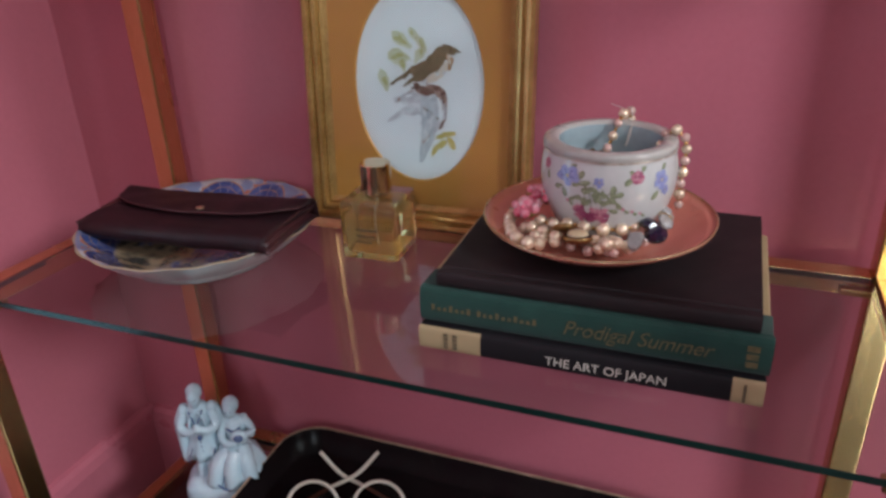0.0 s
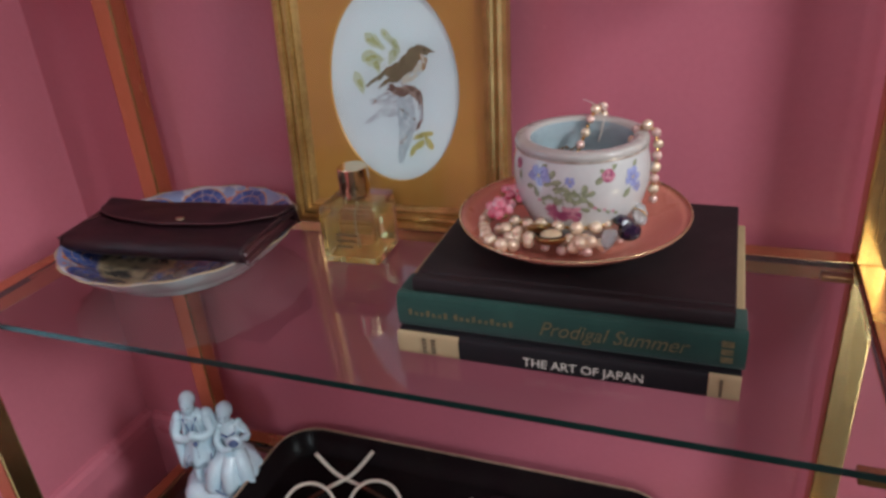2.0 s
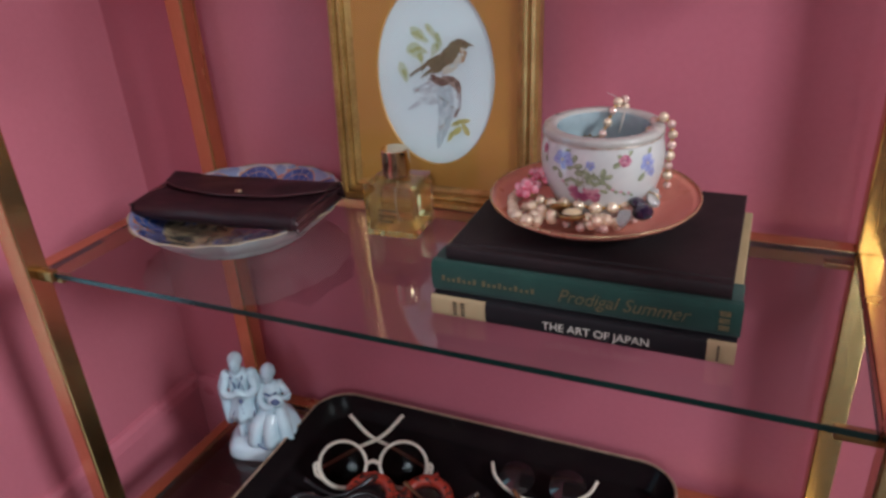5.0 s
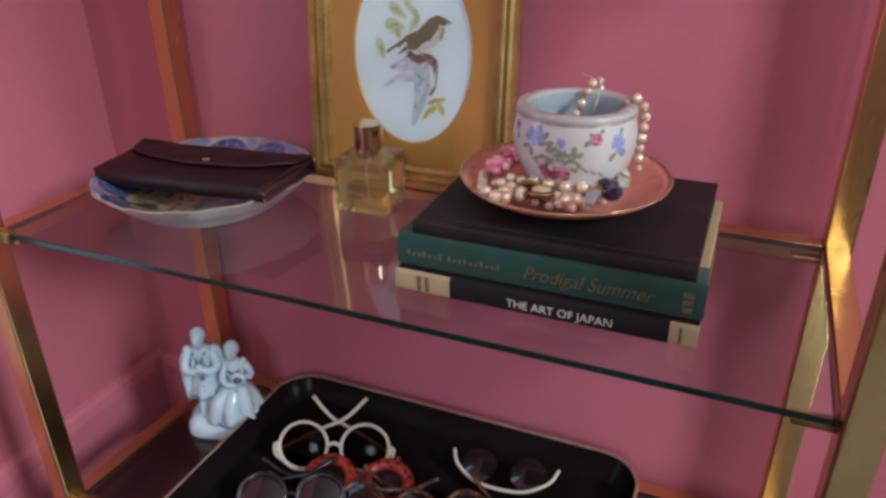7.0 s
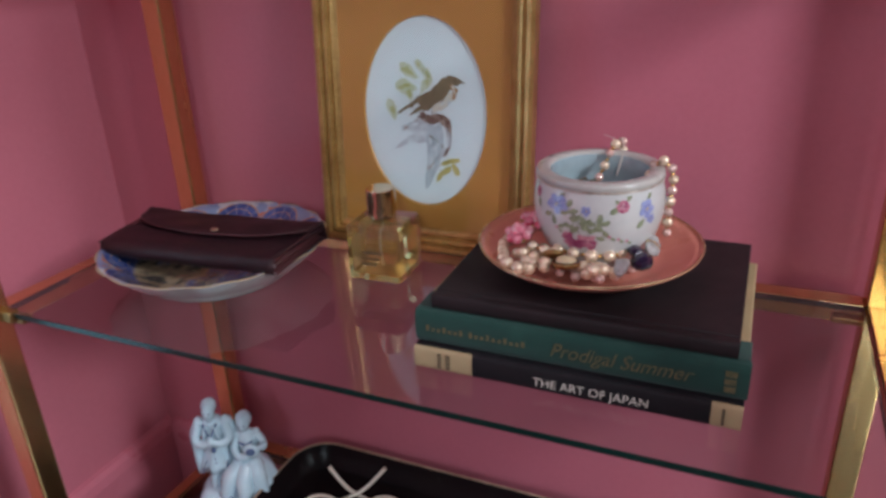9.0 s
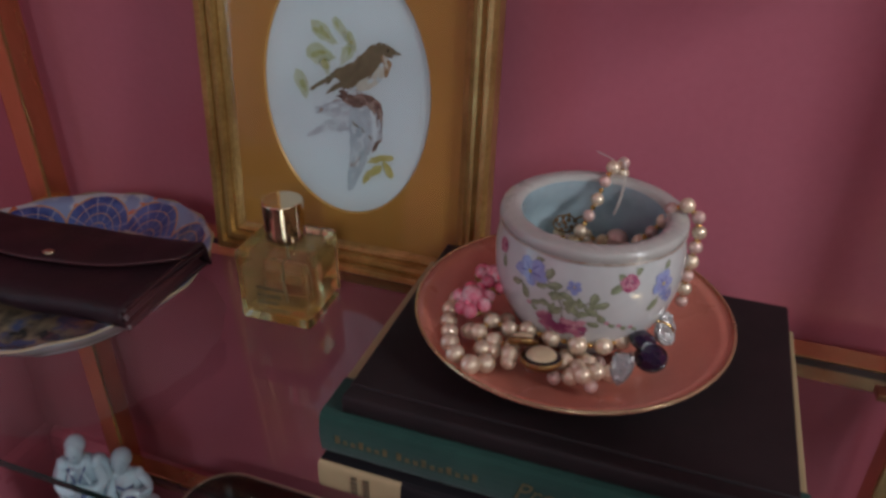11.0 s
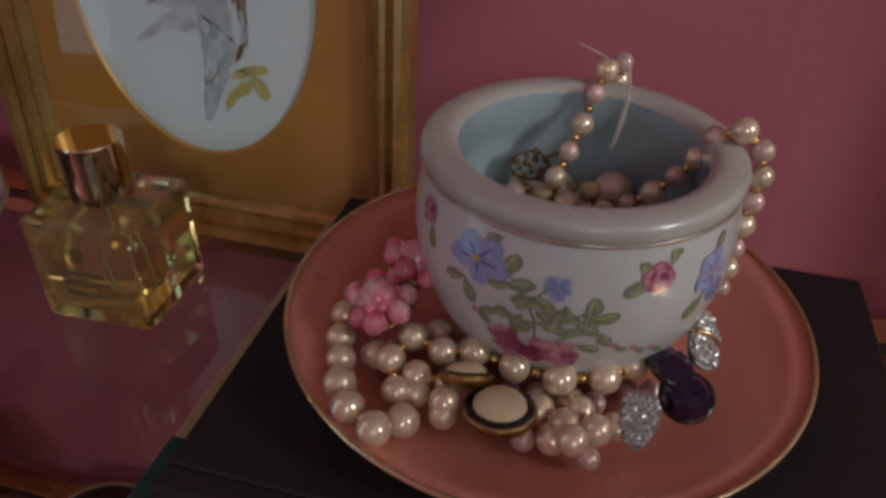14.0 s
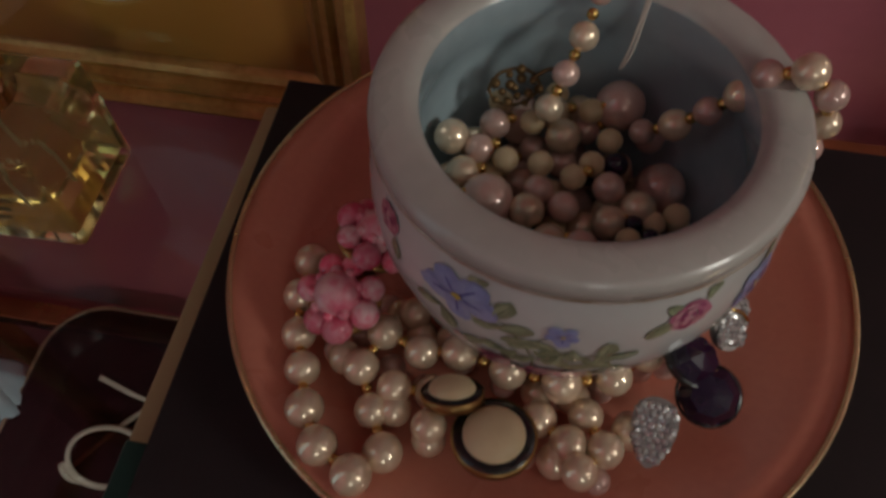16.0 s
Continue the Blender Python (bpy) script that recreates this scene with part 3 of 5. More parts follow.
def daubs(name, path, wide, count, long, thin, layer, washes):
    """A painted form of many brush marks laid along a line, its width going from wide[0] to wide[1]."""
    u = OX / 100
    bm = bmesh.new()
    for i in range(count):
        f = random.random()
        x, z, way = along(path, f)
        x, z = x + 4, z * 0.84 - 5
        w = wide[0] + (wide[1] - wide[0]) * f
        off = random.uniform(-1, 1) * max(0.0, w - thin)
        t = radians(way + random.uniform(-16, 16))
        x, z = x - math.sin(radians(way)) * off, z + math.cos(radians(way)) * off
        a, b = long * random.uniform(0.6, 1.2), thin * random.uniform(0.6, 1.2)
        y = 0.01455 - (layer + i / count * 0.8) * 0.00008
        vs = []
        for k in range(12):
            c = 2 * math.pi * k / 12
            g = 1 + random.uniform(-0.14, 0.14)
            dx, dz = a * math.cos(c) * g, b * math.sin(c) * g * (1 - 0.35 * abs(math.cos(c)))
            vs.append(bm.verts.new((OM + (x + dx * math.cos(t) - dz * math.sin(t)) * u, y, OC + (z + dx * math.sin(t) + dz * math.cos(t)) * u)))
        face = bm.faces.new(vs)
        face.material_index = random.randrange(len(washes))
    bmesh.ops.recalc_face_normals(bm, faces=bm.faces[:])
    return part(name, bm, list(washes), sheet_part)


# a broken grey trunk with a mossy stump, a bird on it, and leaves
daubs("painted_branch", [(2, -14), (-20, -22), (-36, -20)], (10, 4), 46, 9, 3.4, 1, (M_LIMB2, M_LIMB3, M_LIMB2))
daubs("painted_branch", [(-6, -34), (-26, -40), (-50, -57)], (11, 2), 46, 9, 3.2, 1, (M_LIMB2, M_LIMB3))
daubs("painted_branch", [(-14, -6), (-30, -15), (-39, -25)], (3, 1.5), 16, 6, 1.6, 2, (M_LIMB3, M_LIMB, M_STUMP2))
daubs("painted_limb", [(8, -16), (13, -45), (10, -76), (0, -118)], (20, 6), 170, 9, 4.2, 2, (M_LIMB2, M_LIMB, M_LIMB))
daubs("painted_limb", [(24, -34), (24, -58), (14, -88), (2, -120)], (6, 3), 44, 9, 2.4, 3, (M_LIMB, M_LIMB3, M_LIMB))
daubs("painted_stump", [(-8, 0), (8, -3), (22, 0), (34, -8)], (8, 8), 70, 7, 3.0, 4, (M_STUMP, M_STUMP2, M_STUMP))
daubs("painted_stump", [(33, -8), (36, -24), (37, -46), (30, -64)], (6, 2), 46, 7, 2.2, 4, (M_STUMP, M_STUMP2, M_LIMB3))
daubs("painted_bark_mark", [(2, -31), (16, -40), (28, -52)], (1.5, 1.5), 9, 4, 0.9, 5, (M_WING, M_LIMB))
daubs("painted_bark_mark", [(16, -66), (8, -80), (2, -92)], (5, 3), 9, 4, 0.7, 5, (M_LIMB, M_STUMP2))
for x, z, a, b, t in ((-30, 80, 16, 9, 145), (-9, 87, 13, 6, 130), (2, 74, 11, 6, 120), (-35, 52, 15, 12, 170), (-29, 42, 12, 7, 110), (-2, 56, 12, 7, 60), (-58, 12, 15, 8, 108)):
    blot("painted_leaf", x, z, a, b, t, 1, M_LEAFP, 0.6, 0.12)
    daubs("painted_leaf_stroke", [(x - a * 0.6 * math.cos(radians(t)), z - a * 0.6 * math.sin(radians(t))), (x + a * 0.5 * math.cos(radians(t)), z + a * 0.5 * math.sin(radians(t)))], (b * 0.6, b * 0.6), 9, a * 0.35, b * 0.3, 2, (M_LEAF, M_LEAFP, M_LEAF))
for x, z, a, b, t in ((41, -75, 13, 4, 8), (46, -90, 11, 5, -60), (31, -94, 10, 5, 40), (21, -104, 10, 4, 60), (30, -80, 8, 4, 20)):
    blot("painted_leaf", x, z, a, b, t, 5, M_LEAFY, 0.6, 0.14)
daubs("painted_tail", [(-10, 34), (-26, 20), (-43, 8)], (5, 1.5), 22, 9, 1.8, 6, (M_WING, M_BIRD))
daubs("painted_breast", [(40, 48), (34, 34), (18, 19), (4, 14)], (10, 7), 80, 6, 3, 6, (M_BREAST, M_BREAST, M_LIMB2))
daubs("painted_body", [(34, 60), (22, 46), (8, 33), (-8, 22)], (11, 13), 120, 8, 3, 7, (M_BIRD, M_WING, M_BIRD))
daubs("painted_wing", [(22, 42), (6, 28), (-21, 8)], (11, 2), 50, 10, 2, 8, (M_WING, M_WING, M_BIRD))
daubs("painted_throat", [(41, 57), (46, 48), (44, 37)], (6, 3), 22, 5, 2.2, 8, (M_RUST, M_RUST, M_BREAST))
daubs("painted_head", [(32, 61), (41, 67), (49, 63)], (8, 6), 60, 5, 2.4, 9, (M_BIRD, M_BIRD, M_WING))
blot("painted_beak", 55, 63, 6, 1.7, 176, 10, M_WING, 0.8)
blot("painted_eye", 46, 65.5, 1.3, 1.3, 0, 11, M_BLACK)
blot("painted_leg", 12, 4, 8, 0.9, 120, 9, M_STUMP2)
blot("painted_leg", 18, 3, 8, 0.9, 125, 9, M_STUMP2)

# ---- the books ----
lower_book = thing("book", pose(-0.06, 0.60, SHELF), "black cloth book with beige ends on its spine, lying lowest", "book", "stacked books")
part("cover_board", box(-0.120, 0.121, -0.084, 0.086, 0, 0.0028, 0.0008, 1), M_BEIGE, lower_book)
part("cover_board", box(-0.120, 0.121, -0.084, 0.086, 0.0165, 0.0193, 0.0008, 1), M_BLACKCL, lower_book)
part("page_block", box(-0.116, 0.117, -0.082, 0.083, 0.003, 0.0163), M_PAGES, lower_book, "yellowed page edges")


def spine(x0, x1, y, z0, z1, bulge):
    bm = bmesh.new()
    n = 10
    rows = []
    for i in range(n + 1):
        a = math.pi * i / n
        z = (z0 + z1) / 2 - math.cos(a) * (z1 - z0) / 2
        rows.append([bm.verts.new((x, y - bulge * math.sin(a) ** 0.6, z)) for x in (x0, x1)])
    for a, b in zip(rows, rows[1:]):
        bm.faces.new((a[0], a[1], b[1], b[0]))
    bm.faces.new([r[0] for r in rows]), bm.faces.new([r[1] for r in rows])
    bm.faces.new((rows[0][0], rows[-1][0], rows[-1][1], rows[0][1]))
    bmesh.ops.recalc_face_normals(bm, faces=bm.faces[:])
    return bm


low_spine = part("spine", spine(-0.0715, 0.101, -0.084, 0.0002, 0.0192, 0.003), M_BLACKCL, lower_book, "black spine band")
low_end = part("spine_end", spine(-0.120, -0.0716, -0.084, 0.0002, 0.0192, 0.003), M_BEIGE, lower_book, "beige cloth spine end")
low_end2 = part("spine_end", spine(0.1011, 0.121, -0.084, 0.0002, 0.0192, 0.003), M_BEIGE, lower_book, "beige cloth spine end")
lettering("THE ART OF JAPAN", 0.0098, pose(-0.023, -0.0874, 0.0050, 90), M_INK, low_spine, 0.083, "pale capital lettering")
for k in range(2):
    for i in range(4):
        part("print_bar", box(-0.100 + k * 0.007, -0.0965 + k * 0.007, -0.0875, -0.0869, 0.0035 + i * 0.0034, 0.0058 + i * 0.0034), M_DARKINK, low_end)
part("print_bar", box(0.108, 0.110, -0.0875, -0.0869, 0.003, 0.0165), M_DARKINK, low_end2)

middle_book = thing("book", pose(-0.06, 0.60, SHELF + 0.0196), "hardback book with a dark green cloth spine and beige boards", "book", "stacked books")
part("cover_board", box(-0.120, 0.120, -0.070, 0.088, 0.0, 0.003, 0.0008, 1), M_BEIGE, middle_book)
part("cover_board", box(-0.120, 0.120, -0.070, 0.088, 0.0255, 0.0285, 0.0008, 1), M_BEIGE, middle_book)
part("page_block", box(-0.116, 0.116, -0.072, 0.083, 0.0032, 0.0253), M_PAGES, middle_book, "cream page edges")
mid_spine = part("spine", spine(-0.1205, 0.1225, -0.075, 0.0, 0.0287, 0.0062), M_GREENCL, middle_book, "dark green cloth spine")
part("spine_wrap", box(-0.1205, 0.1215, -0.075, -0.048, 0.0270, 0.0290, 0.0006, 1), M_GREENCL, middle_book, "green cloth turned over the board")
lettering("Prodigal Summer", 0.0160, pose(-0.012, -0.0814, 0.0095, 90), M_FOIL, mid_spine, 0.100, "dull gold title lettering", 0.35)
for x, count in ((-0.111, 7), (-0.0755, 10)):
    for k in range(count):
        part("print_bar", box(x + k * 0.0046, x + k * 0.0046 + 0.0026, -0.0814, -0.0810, 0.0120, 0.0150 if k % 3 else 0.0170), M_FOIL, mid_spine)
for k in range(3):
    part("print_bar", box(0.107, 0.1145, -0.0814, -0.0808, 0.0065 + k * 0.006, 0.0107 + k * 0.006), M_FOIL, mid_spine)

top_book = thing("book", pose(-0.06, 0.60, SHELF + 0.0488), "thin brown-black cloth book lying on top of two others", "book", "stacked books")


def wedge(x0, x1, y0, y1, za, zb, thick, bevel):
    """A board that rises from za at y0 to zb at y1."""
    bm = box(x0, x1, y0, y1, 0, thick, bevel, 1)
    for v in bm.verts:
        v.co.z += za + (v.co.y - y0) / (y1 - y0) * (zb - za)
    return bm


part("cover_board", box(-0.1080, 0.1135, -0.068, 0.089, 0.0, 0.0024, 0.0007, 1), M_BOARD, top_book)
part("cover_board", wedge(-0.1080, 0.1135, -0.066, 0.089, 0.0095, 0.0128, 0.0026, 0.0008), M_BOARD, top_book)
part("page_block", box(-0.1045, 0.110, -0.058, 0.085, 0.0025, 0.0096), M_PAGES, top_book, "cream page edges")
part("spine", spine(-0.1080, 0.1135, -0.0735, 0.0, 0.0118, 0.003), M_BOARD, top_book, "dark cloth spine")
part("hinge", wedge(-0.1080, 0.1135, -0.0745, -0.0662, 0.0098, 0.0096, 0.0020, 0.0006), M_BOARD, top_book)

# ---- pink plate and the jar ----
PLATE = Vector((-0.068, 0.617, 0.5628))
pink_plate = thing("plate", pose(*PLATE, 0.4, 0, 0), "salmon pink glazed plate with a thin gold rim, on the books", "plate")
prof = [(0.0, 0.0), (0.040, 0.0), (0.044, 0.0005), (0.060, 0.0035), (0.080, 0.0125), (0.0875, 0.0180), (0.0885, 0.0190), (0.0878, 0.0203)]
top = [(0.0800, 0.0160), (0.0600, 0.0075), (0.050, 0.0055), (0.0, 0.0050)]
plate_body = part("body", lathe(prof + top, 96), M_PINKPL, pink_plate, "", True)
part("gold_rim", lathe([(0.0876, 0.0198), (0.0888, 0.0197), (0.0891, 0.0203), (0.0885, 0.0209), (0.0874, 0.0207), (0.0876, 0.0198)], 96), M_GOLDRIM, plate_body, "thin gold line round the rim", True)

JAR = Vector((-0.063, 0.6222, 0.5678))
jar = thing("porcelain_jar", pose(*JAR), "white porcelain jar painted with flowers, full of beads", "jar")
JP = [(0.0300, 0.0), (0.0325, 0.0025), (0.0402, 0.012), (0.0470, 0.026), (0.0505, 0.040), (0.0511, 0.050), (0.0505, 0.058), (0.0492, 0.065), (0.0487, 0.0694)]
jar_body = part("body", lathe([(0.0, 0.001), (0.027, 0.0)] + JP, 80), M_PORC, jar, "", True)
part("rim", lathe([(0.0489, 0.0692), (0.0493, 0.0700), (0.0496, 0.0712), (0.0496, 0.0730), (0.0490, 0.0745), (0.0476, 0.0754), (0.0420, 0.0757), (0.0394, 0.0750), (0.0380, 0.0732)], 80), M_RIM, jar, "thick rolled rim with greyed glaze", True)
part("inside", lathe([(0.0381, 0.0734), (0.0376, 0.069), (0.0400, 0.060), (0.0430, 0.050), (0.0410, 0.036), (0.0345, 0.020), (0.0270, 0.010), (0.0, 0.009)], 80), M_PORCIN, jar, "pale blue glazed inside", True)
part("gold_line", lathe([(0.0492, 0.0684), (0.0496, 0.0688), (0.0497, 0.0693), (0.0494, 0.0697)], 80), M_GOLDLINE, jar_body, "worn gold line under the rim", True)


def jar_r(z):
    for (r0, z0), (r1, z1) in zip(JP, JP[1:]):
        if z0 <= z <= z1:
            return r0 + (r1 - r0) * (z - z0) / (z1 - z0)
    return JP[-1][0]


def glaze(name, ang, z, rx, rz, turn, material, layer=1, point=0.0, wob=0.12):
    """A painted patch on the jar's wall; ang in degrees from the viewer's side (-y), to the right."""
    n = 14
    bm = bmesh.new()

    def put(dx, dz):
        t = radians(turn)
        u, v = dx * math.cos(t) - dz * math.sin(t), dx * math.sin(t) + dz * math.cos(t)
        zz = min(0.0665, max(0.001, z + v))
        r = jar_r(zz) + 0.00018 + layer * 0.00008
        a = radians(ang - 90) + u / 0.048
        return bm.verts.new((r * math.cos(a), r * math.sin(a), zz))
    rim, mid = [], []
    for i in range(n):
        a = 2 * math.pi * i / n
        k = 1 + random.uniform(-wob, wob)
        x, y = rx * math.cos(a) * k, rz * math.sin(a) * k
        if point and math.cos(a) < 0:
            y *= 1 + point * math.cos(a)
        rim.append(put(x, y))
        mid.append(put(x * 0.5, y * 0.5))
    c = put(0, 0)
    for i in range(n):
        j = (i + 1) % n
        bm.faces.new((rim[i], rim[j], mid[j], mid[i]))
        bm.faces.new((mid[i], mid[j], c))
    bmesh.ops.recalc_face_normals(bm, faces=bm.faces[:])
    return part(name, bm, material, jar_body, "", True)


def shift(ang, z, dx, dz):
    return ang + math.degrees(dx / 0.050), z + dz


def leaf(ang, z, size, turn, layer=1):
    """A painted leaf: a dark outline, a paler fill on one side and a midrib."""
    glaze("painted_leaf", ang, z, size * 1.25, size * 0.68, turn, M_GREEN, layer, 0.75, 0.10)
    a, zz = shift(ang, z, -math.sin(radians(turn)) * size * 0.14, math.cos(radians(turn)) * size * 0.14)
    glaze("leaf_fill", a, zz, size * 0.90, size * 0.34, turn, M_GREENP, layer + 1, 0.7, 0.12)
    glaze("leaf_rib", ang, z, size * 0.85, size * 0.05, turn, M_GREEND, layer + 2, 0.3, 0.05)


def pansy(ang, z, size):
    """A violet flower of five broad petals, each with a pale fill and a dark vein."""
    for k, a in enumerate((60, 125, 195, 270, 345)):
        a += random.uniform(-14, 14)
        k2 = size * random.uniform(0.85, 1.15)
        c = shift(ang, z, math.cos(radians(a)) * k2 * 0.62, math.sin(radians(a)) * k2 * 0.62)
        glaze("painted_petal", *c, k2 * 0.58, k2 * 0.50, a, M_VIOLET, 2 + k % 2, 0.35, 0.14)
        c = shift(ang, z, math.cos(radians(a)) * k2 * 0.74, math.sin(radians(a)) * k2 * 0.74)
        glaze("petal_fill", *c, k2 * 0.34, k2 * 0.26, a, M_VIOLETP, 4, 0.2, 0.2)
        c = shift(ang, z, math.cos(radians(a)) * k2 * 0.45, math.sin(radians(a)) * k2 * 0.45)
        glaze("petal_vein", *c, k2 * 0.34, k2 * 0.045, a, M_VIOLETD, 5, 0.2, 0.1)
    glaze("painted_centre", ang, z, size * 0.16, size * 0.14, 0, M_YEL, 6)


def rose(ang, z, size):
    """A rose: a dark ragged round, ringed with overlapping paler petals that tighten to the heart."""
    for k in range(7):
        a = 360 * k / 7 + random.uniform(-12, 12)
        c = shift(ang, z, math.cos(radians(a)) * size * 0.66, math.sin(radians(a)) * size * 0.62)
        glaze("painted_petal", *c, size * 0.46, size * 0.34, a + 90, M_ROSE, 2 + k % 2, 0, 0.16)
    for ring, n in ((0.72, 7), (0.42, 5), (0.16, 3)):
        for k in range(n):
            a = 360 * k / n + ring * 200 + random.uniform(-12, 12)
            c = shift(ang, z, math.cos(radians(a)) * size * ring, math.sin(radians(a)) * size * ring)
            glaze("petal_fill", *c, size * 0.24, size * 0.12, a + 90, M_ROSEP if (k + n) % 3 else M_MAG, 4 + n % 3, 0, 0.2)


def stem(points):
    for (a0, z0), (a1, z1) in zip(points, points[1:]):
        dx = radians(a1 - a0) * 0.050
        glaze("painted_stem", (a0 + a1) / 2, (z0 + z1) / 2, math.hypot(dx, z1 - z0) / 2 * 1.1, 0.00032, math.degrees(math.atan2(z1 - z0, dx)), M_GREEND, 1, 0, 0.05)


# the large spray on the side that faces the walk
stem([(-20, 0.058), (-12, 0.055), (-7, 0.049), (-4, 0.042), (-4, 0.034)])
stem([(-7, 0.049), (-3, 0.053), (1, 0.056)])
stem([(-4, 0.042), (4, 0.044), (12, 0.049)])
stem([(3, 0.036), (9, 0.040), (16, 0.045)])
pansy(-25.5, 0.0575, 0.0072)
pansy(1.8, 0.0560, 0.0034)
for a, z, size, turn in ((-13.5, 0.0592, 0.0034, 60), (-16.5, 0.0525, 0.0030, 200), (-10, 0.0538, 0.0034, 20), (-7, 0.0490, 0.0038, 190), (-2.5, 0.0500, 0.0030, 330), (-34, 0.0480, 0.0032, 200), (-28, 0.0450, 0.0034, 290), (-21, 0.0655, 0.0028, 40),
                         (13, 0.0500, 0.0034, 80), (17, 0.0465, 0.0034, 15), (6, 0.0463, 0.0030, 160), (12, 0.0425, 0.0032, 330), (8, 0.0405, 0.0030, 200), (1, 0.0440, 0.0034, 250), (-8, 0.0400, 0.0036, 220), (-14, 0.0425, 0.0030, 170), (-20, 0.0410, 0.0028, 210), (18, 0.0385, 0.0030, 300), (14, 0.0340, 0.0030, 340)):
    leaf(a, z, size, turn)
for k in range(12):
    leaf(-12 + k * 2.3 + random.uniform(-2, 2), 0.039 + 0.010 * random.random(), random.uniform(0.0018, 0.0028), random.uniform(0, 360), 1)
for s in range(34):
    a, z = -5 + random.uniform(-14, 14), 0.0295 + random.uniform(-0.0055, 0.0050)
    glaze("painted_peony", a, z, 0.0034, 0.0020, random.uniform(-60, 60), (M_MAG, M_MAG, M_ROSE, M_MAG, M_ROSE, M_ROSEP)[s % 6], 2 + s % 4, 0, 0.25)
# single flowers round the rest of the jar
rose(32, 0.0590, 0.0050)
leaf(25.5, 0.0565, 0.0034, 215)
leaf(37.5, 0.0650, 0.0026, 70)
leaf(28, 0.0620, 0.0024, 140)
pansy(55, 0.0545, 0.0060)
pansy(60, 0.0460, 0.0036)
leaf(49.5, 0.0440, 0.0036, 235)
leaf(58, 0.0630, 0.0026, 60)
rose(-52, 0.0610, 0.0042)
leaf(-48, 0.0540, 0.0030, 280)
for a, z in ((22, 0.0354), (38, 0.0310), (-25, 0.0389), (30, 0.0330)):
    glaze("painted_bud", a, z, 0.0014, 0.0012, 0, M_ROSEP, 2)
    leaf(a + 3, z - 0.002, 0.0020, 320)
for k, a in enumerate(range(100, 290, 38)):
    (rose if k % 2 else pansy)(a, 0.052 + 0.004 * math.sin(a), 0.0050)
    leaf(a + 9, 0.046, 0.0034, 240)
    leaf(a - 8, 0.047, 0.0030, 300)

# ---- perfume bottle ----
bottle = thing("perfume_bottle", pose(-0.283, 0.664, SHELF, 0, 0, 2), "square clear glass perfume bottle, half full of amber perfume, gold cap", "perfume bottle")
BH = 0.058
glass_body = part("glass_body", box(-0.0283, 0.0283, -0.0272, 0.0272, 0.0002, BH, 0.0035, 3), M_BOTTLE, bottle, "thick clear glass")
part("perfume", box(-0.0245, 0.0245, -0.0235, 0.0235, 0.0065, 0.0450, 0.002, 2), M_AMBER, bottle, "pale amber perfume")
part("collar", lathe([(0.0, BH), (0.0105, BH), (0.0105, BH + 0.003), (0.0, BH + 0.003)], 40), M_GOLD, bottle, "gold collar", True)
capm = lathe([(0.0145, BH + 0.003), (0.0145, BH + 0.0308), (0.0139, BH + 0.0316), (0.0, BH + 0.0316)], 48)
part("cap", capm, M_CAP, bottle, "polished gold-tone cap")
part("dip_tube", sweep([Vector((0.002, 0, 0.010)), Vector((0, 0, 0.03)), Vector((0, 0, BH))], 0.0010, seg=8), M_PORC, bottle)
for i in range(3):
    part("print_bar", box(-0.012, 0.010 - i * 0.003, -0.0275, -0.0273, 0.030 - i * 0.006, 0.0325 - i * 0.006), M_FOIL, glass_body)

# ---- patterned dish and purse ----
DISH = Vector((-0.452, 0.612, SHELF))
dish = thing("dish", pose(*DISH), "blue and white patterned dish with a fluted rim and rust touches", "dish")


def flute(a, r, z):
    k = max(0, (r - 0.06) / 0.055)
    return r + 0.0011 * k * math.cos(18 * a), z + 0.0007 * k * math.cos(18 * a + 1)


part("body", lathe([(0.0, 0.003), (0.068, 0.003), (0.070, 0.0), (0.074, 0.0), (0.077, 0.005), (0.090, 0.0125), (0.103, 0.024), (0.1125, 0.0325), (0.1140, 0.0340)], 128, flute), M_PORC, dish, "white glazed underside", True)
part("painted_face", lathe([(0.1140, 0.0340), (0.1128, 0.0352), (0.102, 0.0280), (0.088, 0.0170), (0.070, 0.0085), (0.0, 0.0065)], 128, flute), M_IMARI, dish, "blue, white and rust painted face", True)

purse = thing("purse", pose(-0.445, 0.597, SHELF + 0.0325, 3.0, -1.8, 1.0), "flat burgundy leather envelope purse with a flap and snap", "purse")


